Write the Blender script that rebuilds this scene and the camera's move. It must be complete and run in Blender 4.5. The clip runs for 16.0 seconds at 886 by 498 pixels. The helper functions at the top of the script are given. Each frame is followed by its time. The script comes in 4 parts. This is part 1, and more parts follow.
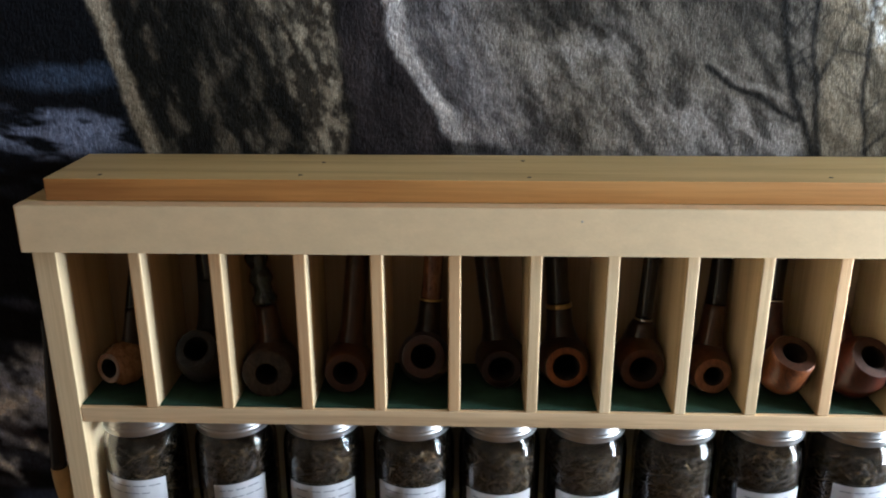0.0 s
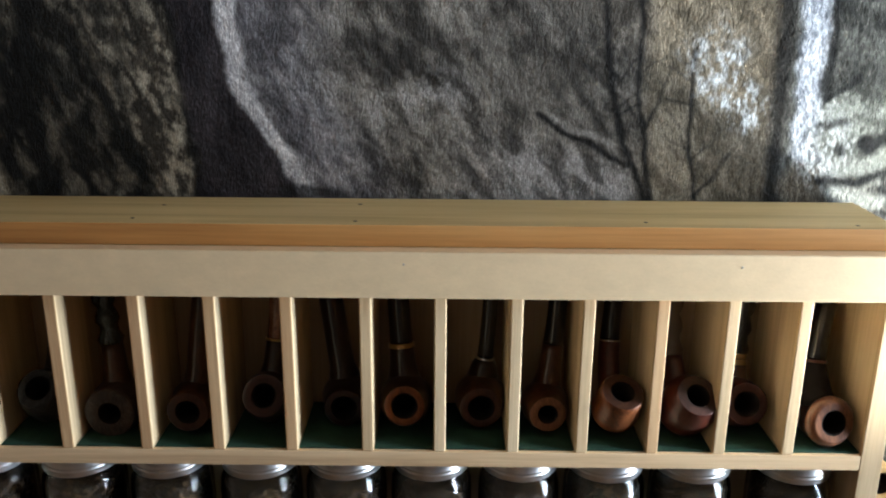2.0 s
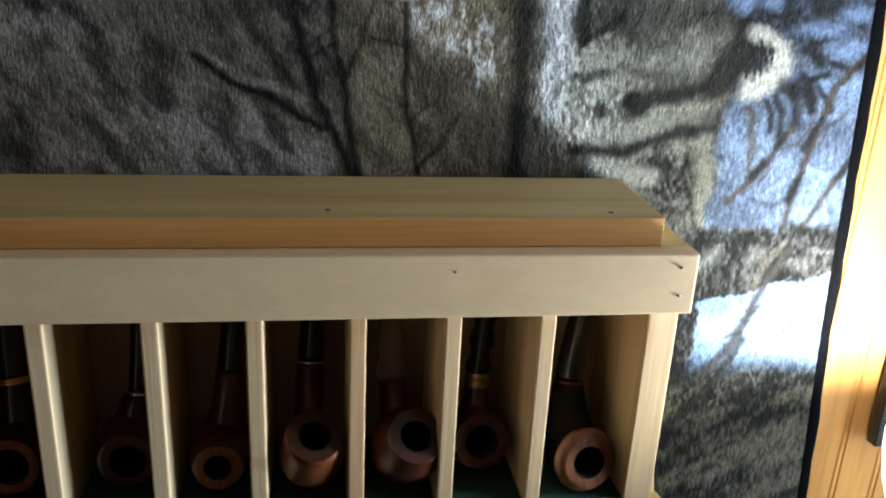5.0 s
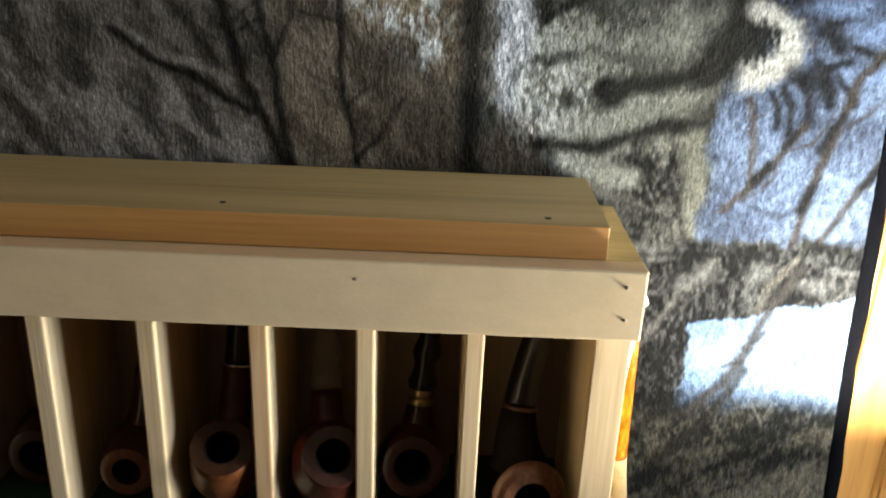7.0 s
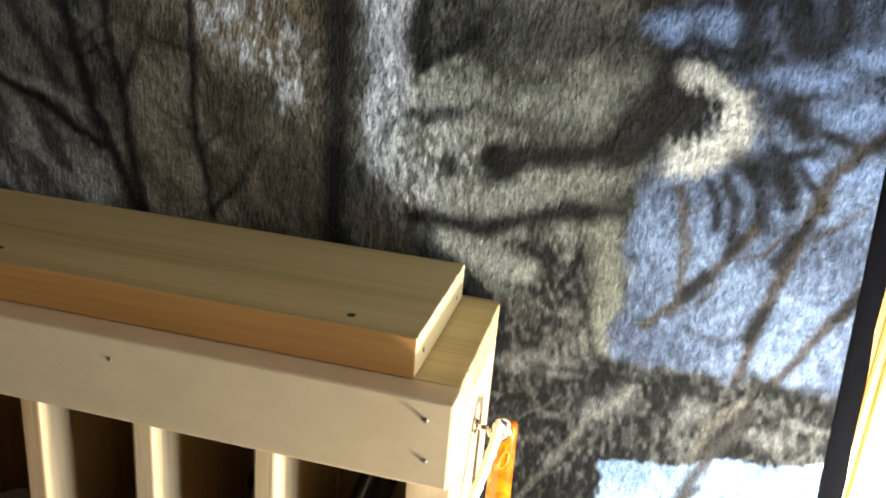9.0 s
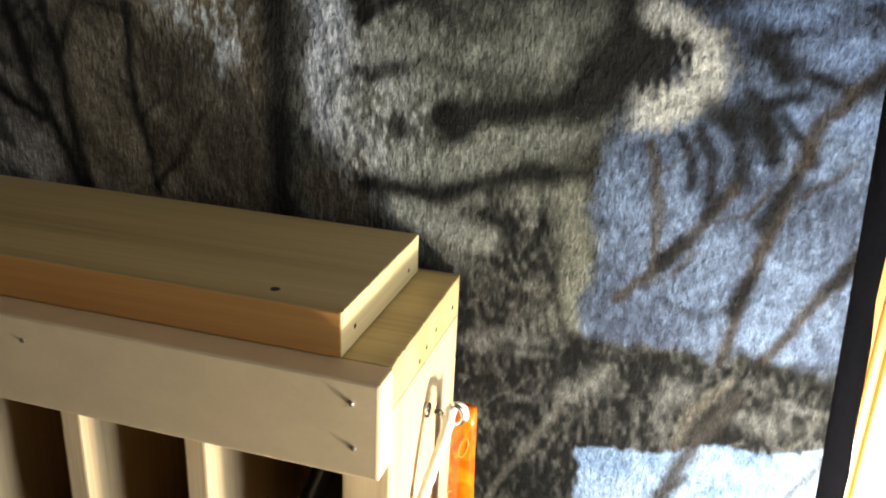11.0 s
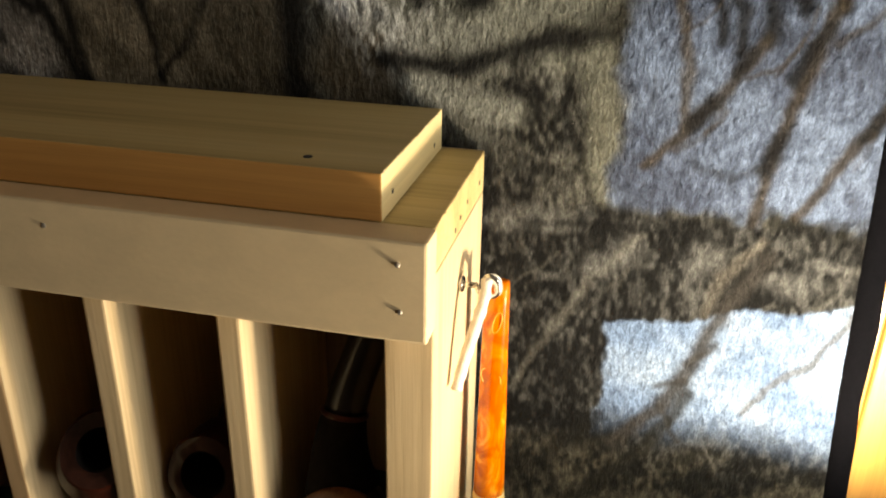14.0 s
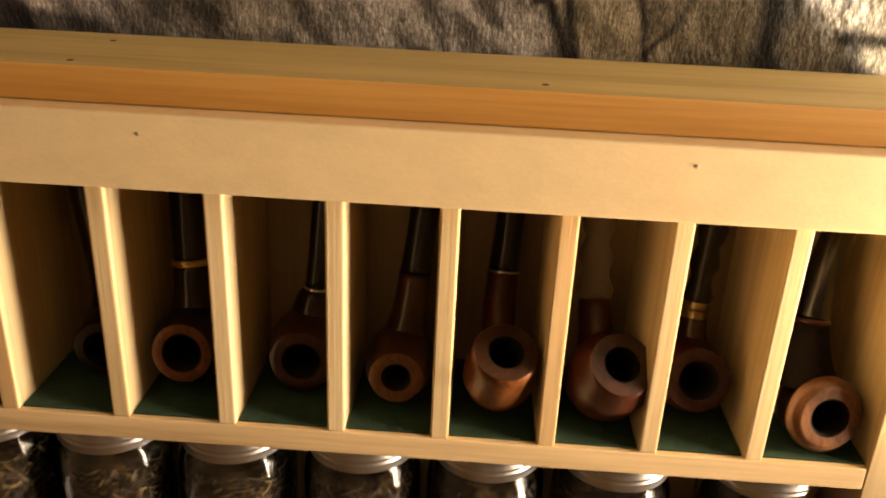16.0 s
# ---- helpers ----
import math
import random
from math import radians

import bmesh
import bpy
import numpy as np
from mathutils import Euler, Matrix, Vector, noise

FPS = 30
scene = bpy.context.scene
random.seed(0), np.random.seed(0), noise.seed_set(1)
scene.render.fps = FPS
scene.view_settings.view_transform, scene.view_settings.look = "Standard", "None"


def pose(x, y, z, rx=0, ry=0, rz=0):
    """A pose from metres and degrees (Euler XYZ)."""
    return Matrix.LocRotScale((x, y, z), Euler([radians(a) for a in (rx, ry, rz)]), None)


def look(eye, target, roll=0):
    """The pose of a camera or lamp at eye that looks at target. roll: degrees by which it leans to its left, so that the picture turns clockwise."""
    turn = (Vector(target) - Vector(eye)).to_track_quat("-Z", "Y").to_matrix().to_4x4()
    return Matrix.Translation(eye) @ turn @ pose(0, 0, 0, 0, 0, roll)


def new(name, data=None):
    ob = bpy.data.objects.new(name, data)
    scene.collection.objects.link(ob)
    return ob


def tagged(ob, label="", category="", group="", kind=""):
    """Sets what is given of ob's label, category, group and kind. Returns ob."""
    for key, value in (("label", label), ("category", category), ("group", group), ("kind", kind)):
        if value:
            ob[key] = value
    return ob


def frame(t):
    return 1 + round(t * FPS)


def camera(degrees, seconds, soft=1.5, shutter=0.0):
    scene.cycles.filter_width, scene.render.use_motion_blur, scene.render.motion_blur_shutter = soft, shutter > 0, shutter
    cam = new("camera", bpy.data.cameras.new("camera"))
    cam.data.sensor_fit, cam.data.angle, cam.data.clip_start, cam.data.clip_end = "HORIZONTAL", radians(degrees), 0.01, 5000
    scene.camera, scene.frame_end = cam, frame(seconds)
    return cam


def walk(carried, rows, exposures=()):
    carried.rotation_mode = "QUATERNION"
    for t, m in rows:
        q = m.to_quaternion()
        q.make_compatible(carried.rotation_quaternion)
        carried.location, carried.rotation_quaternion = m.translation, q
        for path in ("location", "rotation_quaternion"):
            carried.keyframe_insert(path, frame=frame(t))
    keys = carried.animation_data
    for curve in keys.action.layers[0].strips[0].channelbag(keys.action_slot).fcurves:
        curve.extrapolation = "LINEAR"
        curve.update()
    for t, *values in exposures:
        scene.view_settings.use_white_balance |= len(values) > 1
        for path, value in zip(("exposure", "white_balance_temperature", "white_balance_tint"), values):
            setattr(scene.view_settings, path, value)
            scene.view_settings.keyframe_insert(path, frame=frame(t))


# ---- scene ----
Z0 = 1.5          # height of the rack's front board, top edge
cam = camera(55.0, 16.0, soft=1.95)
ROWS = [
    (0, -0.5094, -0.6346, 0.1871, 70.81, 0.14, 1.67),
    (0.5, -0.5038, -0.6445, 0.1908, 71.20, -0.33, 0.79),
    (1, -0.4748, -0.6505, 0.1871, 71.71, -0.04, -1.57),
    (1.5, -0.4356, -0.6475, 0.1989, 72.36, -0.08, -1.60),
    (2, -0.3866, -0.6462, 0.2026, 72.82, -0.43, 0.31),
    (2.5, -0.3490, -0.6462, 0.2037, 71.72, -0.75, 1.27),
    (3, -0.3110, -0.6450, 0.1934, 71.03, -0.93, -0.95),
    (3.5, -0.2739, -0.6082, 0.1897, 70.94, -0.87, -4.71),
    (4, -0.2757, -0.5390, 0.1917, 71.12, -2.12, -10.02),
    (4.2, -0.2782, -0.5139, 0.1849, 70.54, -2.68, -12.11),
    (6.3, -0.1209, -0.4174, 0.1684, 68.85, -2.43, 0.48),
    (6.5, -0.1200, -0.4110, 0.1710, 68.33, -2.46, 0.26),
    (7, -0.1061, -0.3982, 0.1644, 68.54, -2.25, 0.77),
    (7.5, -0.1167, -0.3946, 0.1682, 67.63, -1.66, 0.44),
    (8, -0.1032, -0.3787, 0.1680, 68.84, -2.53, -3.63),
    (8.5, -0.0283, -0.3196, 0.1761, 69.97, -4.54, 6.20),
    (9, 0.0509, -0.2822, 0.1676, 69.91, -4.61, 13.82),
    (9.2, 0.0665, -0.2835, 0.1504, 72.00, -3.29, 13.41),
    (11.3, 0.0899, -0.2360, 0.1489, 68.23, -2.34, 16.79),
    (11.5, 0.0910, -0.2348, 0.1457, 67.77, -2.27, 16.50),
    (12, 0.0903, -0.2354, 0.1461, 67.54, -2.07, 15.97),
    (12.5, 0.0906, -0.2332, 0.1453, 67.47, -2.06, 16.04),
    (13, 0.0920, -0.2239, 0.1411, 66.78, -2.44, 16.18),
    (13.5, 0.0890, -0.2277, 0.1411, 66.93, -1.68, 14.61),
    (14, 0.0644, -0.2524, 0.1165, 65.58, -0.96, 13.60),
    (14.5, -0.0315, -0.3048, 0.1014, 65.21, 0.23, 7.27),
    (15, -0.1306, -0.3558, 0.0950, 64.87, -1.17, -0.01),
    (15.5, -0.2098, -0.3864, 0.0979, 65.80, -2.81, -0.96),
    (16, -0.2541, -0.3942, 0.1096, 66.53, -2.50, 3.17),
]
EXPOSURES = [
    (0.0, 0.64, 5500, 8), (2.0, 0.45, 5500, 8), (2.7, 0.30, 5350, 8), (4.0, -0.38, 5250, 5), (6.5, -0.72, 6000, 8), (8.0, -0.74, 6000, 8), (9.0, -0.95, 6150, 9), (11.5, -1.58, 6400, 9),
    (13.5, -1.66, 6700, 10), (14.0, -1.75, 7600, 11), (14.5, -1.30, 8600, 13), (15.0, -0.38, 9600, 15), (15.5, 0.14, 11000, 20), (16.0, 0.44, 11500, 24),
]
walk(cam, [(t, pose(x, y, Z0 + z, rx, ry, rz)) for t, x, y, z, rx, ry, rz in ROWS], EXPOSURES)

# ---- light ----
world = bpy.data.worlds.new("world")
scene.world = world
world.use_nodes = True
wn = world.node_tree
sky = wn.nodes.new("ShaderNodeTexSky")
sky.sky_type, sky.sun_disc = "NISHITA", False
sky.sun_elevation, sky.sun_rotation = radians(35), radians(200)
wn.links.new(sky.outputs["Color"], wn.nodes["Background"].inputs["Color"])
wn.nodes["Background"].inputs["Strength"].default_value = 0.12


def lamp(name, kind, energy, color, m, **settings):
    data = bpy.data.lights.new(name, kind)
    data.energy, data.color = energy, color
    for key, value in settings.items():
        if key == "size":
            data.size = value
        if key == "size_y":
            data.shape, data.size_y = "RECTANGLE", value
        if key == "soft":
            data.shadow_soft_size = value
    ob = new(name, data)
    ob.matrix_basis = m
    return ob


LAMP_AT = (0.200, -0.022, Z0 - 0.128)
WINDOW_X, WINDOW_Y, WINDOW_Z, WINDOW_H = 0.98, -0.35, 1.50, 0.62
lamp("bulb_light", "POINT", 19.0, (1.0, 0.91, 0.76), pose(*LAMP_AT), soft=0.016)
lamp("window_light", "AREA", 43.0, (0.92, 0.97, 1.0), look((WINDOW_X + 0.03, WINDOW_Y, WINDOW_Z), (-1.0, WINDOW_Y + 0.2, WINDOW_Z)), size=0.30, size_y=1.20)


# ---- materials ----
def nodes_of(name):
    m = bpy.data.materials.new(name)
    m.use_nodes = True
    return m, m.node_tree, m.node_tree.nodes["Principled BSDF"]


def add(tree, kind, **props):
    n = tree.nodes.new(kind)
    for key, value in props.items():
        n.inputs[key].default_value = value
    return n


def ramp(tree, src, stops):
    r = tree.nodes.new("ShaderNodeValToRGB")
    e = r.color_ramp.elements
    while len(e) < len(stops):
        e.new(0.5)
    for el, (p, c) in zip(e, stops):
        el.position, el.color = p, (*c, 1.0)
    tree.links.new(src, r.inputs["Fac"])
    return r.outputs["Color"]


def coords(tree, scale=(1, 1, 1), spread=0.0):
    """Object coordinates, scaled; spread shifts every object to its own stretch of the pattern."""
    tc = tree.nodes.new("ShaderNodeTexCoord")
    mp = add(tree, "ShaderNodeMapping", Scale=scale)
    tree.links.new(tc.outputs["Object"], mp.inputs["Vector"])
    if spread:
        info = tree.nodes.new("ShaderNodeObjectInfo")
        mul = tree.nodes.new("ShaderNodeMath")
        mul.operation = "MULTIPLY"
        mul.inputs[1].default_value = spread
        tree.links.new(info.outputs["Random"], mul.inputs[0])
        tree.links.new(mul.outputs[0], mp.inputs["Location"])
    return mp.outputs["Vector"]


def noise_at(tree, vec, scale, detail=4.0, rough=0.55, distort=0.0):
    n = add(tree, "ShaderNodeTexNoise", Scale=scale, Detail=detail, Roughness=rough, Distortion=distort)
    tree.links.new(vec, n.inputs["Vector"])
    return n.outputs["Fac"]


def mix(tree, fac, a, b, mode="MIX"):
    n = tree.nodes.new("ShaderNodeMix")
    n.data_type, n.blend_type = "RGBA", mode
    for v, i in ((fac, 0), (a, 6), (b, 7)):
        if isinstance(v, bpy.types.NodeSocket):
            tree.links.new(v, n.inputs[i])
        elif i == 0:
            n.inputs[i].default_value = v
        else:
            n.inputs[i].default_value = (*v, 1.0)
    return n.outputs[2]


def bump(tree, bsdf, height, strength, distance):
    b = add(tree, "ShaderNodeBump", Strength=strength, Distance=distance)
    tree.links.new(height, b.inputs["Height"])
    tree.links.new(b.outputs["Normal"], bsdf.inputs["Normal"])


def wood(name, dark, mid, light, axis, rough=0.55, streak=1.0, gloss=0.0):
    """Planed softwood: long grain lines along the axis, soft colour drift, fine pores."""
    m, t, b = nodes_of(name)
    long, cross = 1.6, 46.0 * streak
    sc = tuple(long if a == axis else cross for a in "xyz")
    grain = noise_at(t, coords(t, sc, 40.0), 1.0, 5.0, 0.6, 0.35)
    fine = noise_at(t, coords(t, tuple(10.0 if a == axis else 420.0 for a in "xyz"), 9.0), 1.0, 3.0, 0.7)
    drift = noise_at(t, coords(t, tuple(3.0 if a == axis else 9.0 for a in "xyz"), 17.0), 1.0, 2.0)
    c1 = ramp(t, grain, [(0.36, tuple(0.85 * v for v in dark)), (0.48, mid), (0.66, light)])
    c2 = mix(t, 0.30, c1, ramp(t, fine, [(0.3, tuple(0.55 * v for v in dark)), (0.62, light)]), "MIX")
    c3 = mix(t, 0.30, c2, ramp(t, drift, [(0.32, tuple(0.72 * v for v in mid)), (0.66, tuple(min(1, 1.12 * v) for v in light))]), "MIX")
    t.links.new(c3, b.inputs["Base Color"])
    b.inputs["Roughness"].default_value = rough
    b.inputs["Coat Weight"].default_value = gloss
    b.inputs["Coat Roughness"].default_value = 0.16
    bump(t, b, fine, 0.25, 0.0006)
    return m


def plain(name, color, rough=0.5, metal=0.0, vary=0.15, scale=60.0, relief=0.0, distance=0.0005, coat=0.0, stretch=(1, 1, 1)):
    m, t, b = nodes_of(name)
    v = coords(t, stretch, 5.0)
    n1, n2 = noise_at(t, v, scale, 4.0), noise_at(t, v, scale * 6, 3.0)
    c = ramp(t, n1, [(0.3, tuple(x * (1 - vary) for x in color)), (0.7, tuple(min(1.0, x * (1 + vary)) for x in color))])
    c = mix(t, 0.25, c, ramp(t, n2, [(0.35, tuple(x * (1 - 1.6 * vary) for x in color)), (0.65, color)]))
    t.links.new(c, b.inputs["Base Color"])
    b.inputs["Roughness"].default_value, b.inputs["Metallic"].default_value = rough, metal
    b.inputs["Coat Weight"].default_value = coat
    b.inputs["Coat Roughness"].default_value = 0.12
    if relief:
        bump(t, b, n2, relief, distance)
    return m


def briar(name, dark, light, rough=0.36, coat=0.12, scale=90.0, relief=0.0):
    """Pipe wood with swirling grain under a thin polish."""
    m, t, b = nodes_of(name)
    v = coords(t, (1, 1, 0.35), 7.0)
    n = noise_at(t, v, scale, 5.0, 0.6, 1.2)
    f = noise_at(t, v, scale * 5, 3.0, 0.6)
    c = ramp(t, n, [(0.32, dark), (0.5, tuple((a + c2) / 2 for a, c2 in zip(dark, light))), (0.66, light)])
    c = mix(t, 0.3, c, ramp(t, f, [(0.35, dark), (0.65, light)]))
    t.links.new(c, b.inputs["Base Color"])
    b.inputs["Roughness"].default_value, b.inputs["Coat Weight"].default_value = rough, coat
    b.inputs["Coat Roughness"].default_value, b.inputs["Specular IOR Level"].default_value = 0.14, 0.3
    if relief:
        bump(t, b, noise_at(t, coords(t, (1, 1, 1), 3.0), scale * 4, 3.0, 0.7), relief, 0.0025)
    return m


PINE_X = wood("pale_pine_lengthwise", (0.40, 0.27, 0.095), (0.57, 0.42, 0.170), (0.65, 0.515, 0.245), "x")
PINE_SHELF = wood("pinkish_pine_shelf", (0.42, 0.25, 0.115), (0.62, 0.43, 0.23), (0.70, 0.53, 0.32), "x", 0.55, 0.7)
PINE_EDGE = wood("warm_pine_edge", (0.30, 0.100, 0.019), (0.48, 0.210, 0.048), (0.59, 0.31, 0.095), "x", 0.5, 0.45)
PINE_Z = wood("pale_pine_upright", (0.46, 0.30, 0.14), (0.63, 0.46, 0.25), (0.72, 0.57, 0.35), "z", 0.55, 0.8)
PINE_EDGE_Z = wood("warm_pine_divider_edge", (0.40, 0.19, 0.07), (0.58, 0.36, 0.17), (0.66, 0.47, 0.26), "z", 0.55, 0.7)
PINE_Y = wood("pale_pine_deep", (0.44, 0.32, 0.13), (0.60, 0.46, 0.21), (0.68, 0.55, 0.29), "y")
FASCIA = plain("primed_front_board", (0.69, 0.525, 0.305), 0.62, 0, 0.07, 75.0, 0.26, 0.0004, 0, (0.6, 1, 1))
PLY = wood("thin_plywood_back", (0.27, 0.185, 0.105), (0.34, 0.24, 0.145), (0.40, 0.295, 0.185), "z", 0.6, 0.5)
PANEL = wood("varnished_knotty_pine", (0.50, 0.23, 0.05), (0.66, 0.33, 0.08), (0.74, 0.42, 0.13), "z", 0.34, 0.5, 0.6)
FELT = plain("green_felt", (0.008, 0.042, 0.023), 0.95, 0, 0.3, 120.0, 0.6, 0.0012)
BRAD = plain("bright_brad", (0.42, 0.38, 0.32), 0.45, 0.6, 0.2, 400.0)
STEEL = plain("nail_steel", (0.045, 0.042, 0.040), 0.5, 0.3, 0.2, 400.0)
DARKHOLE = plain("dark_nail_hole", (0.035, 0.028, 0.02), 0.8)
TIN = plain("brushed_tin_lid", (0.50, 0.49, 0.47), 0.36, 1.0, 0.08, 40.0, 0.15, 0.0004)
TOBACCO, _t, _b = nodes_of("shredded_tobacco")
_v = coords(_t, (1, 1, 1.6), 11.0)
_n = noise_at(_t, _v, 95.0, 5.0, 0.72, 2.2)
_t.links.new(ramp(_t, _n, [(0.38, (0.002, 0.0015, 0.001)), (0.53, (0.006, 0.004, 0.002)), (0.66, (0.070, 0.042, 0.018))]), _b.inputs["Base Color"])
_b.inputs["Roughness"].default_value, _b.inputs["Specular IOR Level"].default_value = 0.8, 0.05
bump(_t, _b, _n, 0.6, 0.003)
SHRED, _t, _b = nodes_of("tobacco_shreds")
_geo = _t.nodes.new("ShaderNodeNewGeometry")
_t.links.new(ramp(_t, _geo.outputs["Random Per Island"], [(0.0, (0.004, 0.003, 0.002)), (0.6, (0.014, 0.008, 0.004)), (0.86, (0.040, 0.023, 0.010)), (1.0, (0.105, 0.068, 0.030))]), _b.inputs["Base Color"])
_b.inputs["Roughness"].default_value, _b.inputs["Specular IOR Level"].default_value = 0.55, 0.3
PAPER = plain("white_paper", (0.78, 0.78, 0.79), 0.7, 0, 0.05, 30.0)
INK = plain("pencil_ink", (0.34, 0.34, 0.38), 0.6)
GLASS, _t, _b = nodes_of("clear_glass")
_b.inputs["Base Color"].default_value = (0.96, 0.98, 0.97, 1)
_b.inputs["Roughness"].default_value, _b.inputs["Transmission Weight"].default_value, _b.inputs["IOR"].default_value = 0.02, 1.0, 1.45
bump(_t, _b, noise_at(_t, coords(_t, (1, 1, 0.5), 3.0), 60.0, 2.0, 0.5), 0.14, 0.004)
BLACK = plain("black_vulcanite", (0.007, 0.007, 0.008), 0.26, 0, 0.3, 80.0, 0, 0, 0.05)
CHAR = plain("charred_bowl", (0.010, 0.008, 0.007), 0.9, 0, 0.4, 200.0, 0.5)
CHAR.node_tree.nodes["Principled BSDF"].inputs["Specular IOR Level"].default_value = 0.08
BRASS = plain("brass", (0.62, 0.42, 0.16), 0.3, 1.0, 0.1)
SILVER = plain("silver_band", (0.75, 0.74, 0.72), 0.22, 1.0, 0.06)
SMOKY, _t, _b = nodes_of("smoky_clear_acrylic")
_b.inputs["Base Color"].default_value = (0.50, 0.43, 0.38, 1)
_b.inputs["Roughness"].default_value, _b.inputs["Transmission Weight"].default_value = 0.03, 0.82
AMBER, _t, _b = nodes_of("swirled_amber_acrylic")
_v = coords(_t, (1, 1, 0.6))
_n = noise_at(_t, _v, 55.0, 3.0, 0.5, 2.8)
_t.links.new(ramp(_t, _n, [(0.38, (0.42, 0.085, 0.002)), (0.55, (0.62, 0.17, 0.005)), (0.68, (0.80, 0.34, 0.03))]), _b.inputs["Base Color"])
_b.inputs["Roughness"].default_value, _b.inputs["Subsurface Weight"].default_value = 0.12, 0.35
_b.inputs["Subsurface Radius"].default_value, _b.inputs["Subsurface Scale"].default_value = (1.0, 0.4, 0.1), 0.008
COB = plain("corn_cob", (0.62, 0.43, 0.18), 0.6, 0, 0.15, 160.0, 0.5, 0.001)
CORD = plain("white_cord", (0.82, 0.78, 0.68), 0.85, 0, 0.1, 300.0, 0.8, 0.001)
HEM = plain("black_hem", (0.003, 0.003, 0.004), 0.95, 0, 0.3, 500.0, 0.5, 0.0006)
HEM.node_tree.nodes["Principled BSDF"].inputs["Specular IOR Level"].default_value = 0.02
FRAME_BLACK = plain("black_picture_frame", (0.025, 0.024, 0.023), 0.35, 0, 0.2, 90.0)
PLASTER = plain("room_paint", (0.26, 0.195, 0.135), 0.85, 0, 0.08, 5.0, 0.2)
FLOORWOOD = wood("floor_boards", (0.16, 0.09, 0.045), (0.25, 0.15, 0.075), (0.32, 0.20, 0.11), "x", 0.45)
SHADE, _t, _b = nodes_of("lit_milk_glass")
_b.inputs["Base Color"].default_value = (0.9, 0.88, 0.84, 1)
_b.inputs["Roughness"].default_value = 0.25
_b.inputs["Emission Color"].default_value, _b.inputs["Emission Strength"].default_value = (1.0, 0.93, 0.80, 1), 6.0


# ---- mesh helpers ----
def finish(name, bm, material, smooth=False):
    me = bpy.data.meshes.new(name)
    bmesh.ops.recalc_face_normals(bm, faces=bm.faces[:])
    bm.to_mesh(me)
    bm.free()
    for p in me.polygons:
        p.use_smooth = smooth
    for mat in material if isinstance(material, (list, tuple)) else [material]:
        me.materials.append(mat)
    return new(name, me)


def part(name, bm, material, parent, label="", smooth=False):
    ob = finish(name, bm, material, smooth)
    ob.parent = parent
    if label:
        ob["label"] = label
    return ob


def thing(name, at, label, category, group=""):
    ob = new(name)
    ob.empty_display_size = 0.02
    ob.matrix_basis = at if isinstance(at, Matrix) else pose(*at)
    return tagged(ob, label, category, group)


def box(x0, x1, y0, y1, z0, z1, bevel=0.0, bm=None):
    bm = bm or bmesh.new()
    got = bmesh.ops.create_cube(bm, size=1.0, matrix=Matrix.Translation(((x0 + x1) / 2, (y0 + y1) / 2, (z0 + z1) / 2)) @ Matrix.Diagonal((x1 - x0, y1 - y0, z1 - z0, 1)))
    if bevel:
        edges = list({e for v in got["verts"] for e in v.link_edges})
        bmesh.ops.bevel(bm, geom=edges, offset=bevel, segments=2, affect="EDGES", profile=0.6)
    return bm


def lathe(profile, steps=28, m=None, bm=None, material_index=0):
    """Turns (radius, height) pairs round z."""
    bm = bm or bmesh.new()
    m = m or Matrix()
    rings = []
    for r, h in profile:
        if r < 1e-6:
            rings.append([bm.verts.new(m @ Vector((0, 0, h)))])
        else:
            rings.append([bm.verts.new(m @ Vector((r * math.cos(2 * math.pi * k / steps), r * math.sin(2 * math.pi * k / steps), h))) for k in range(steps)])
    for a, b in zip(rings, rings[1:]):
        for k in range(steps):
            j = (k + 1) % steps
            vs = [a[0], b[j], b[k]] if len(a) == 1 else [a[k], a[j], b[0]] if len(b) == 1 else [a[k], a[j], b[j], b[k]]
            if len(a) == 1 and len(b) == 1:
                continue
            f = bm.faces.new(vs)
            f.material_index = material_index
    return bm


def tube(points, radii, steps=14, flat=None, bm=None):
    """A round tube through the points with a radius at each; flat squeezes it (wide, thin) towards its end."""
    bm = bm or bmesh.new()
    pts = [Vector(p) for p in points]
    rings = []
    for i, p in enumerate(pts):
        d = (pts[min(i + 1, len(pts) - 1)] - pts[max(i - 1, 0)]).normalized()
        side = d.cross(Vector((0, 1, 0)))
        side = side.normalized() if side.length > 0.05 else Vector((1, 0, 0))
        up = side.cross(d).normalized()
        w, h = (radii[i], radii[i]) if not flat else (radii[i] * flat[i][0], radii[i] * flat[i][1])
        rings.append([bm.verts.new(p + side * w * math.cos(2 * math.pi * k / steps) + up * h * math.sin(2 * math.pi * k / steps)) for k in range(steps)])
    for a, b in zip(rings, rings[1:]):
        for k in range(steps):
            bm.faces.new([a[k], a[(k + 1) % steps], b[(k + 1) % steps], b[k]])
    bm.faces.new(rings[0][::-1])
    bm.faces.new(rings[-1])
    return bm


def bezier(a, b, c, d, n):
    a, b, c, d = (Vector(v) for v in (a, b, c, d))
    return [(1 - t) ** 3 * a + 3 * (1 - t) ** 2 * t * b + 3 * (1 - t) * t * t * c + t ** 3 * d for t in (k / n for k in range(n + 1))]


# ---- room ----
def structure(name, bm, material, label, category):
    return tagged(finish(name, bm, material), label, category, kind="structure")


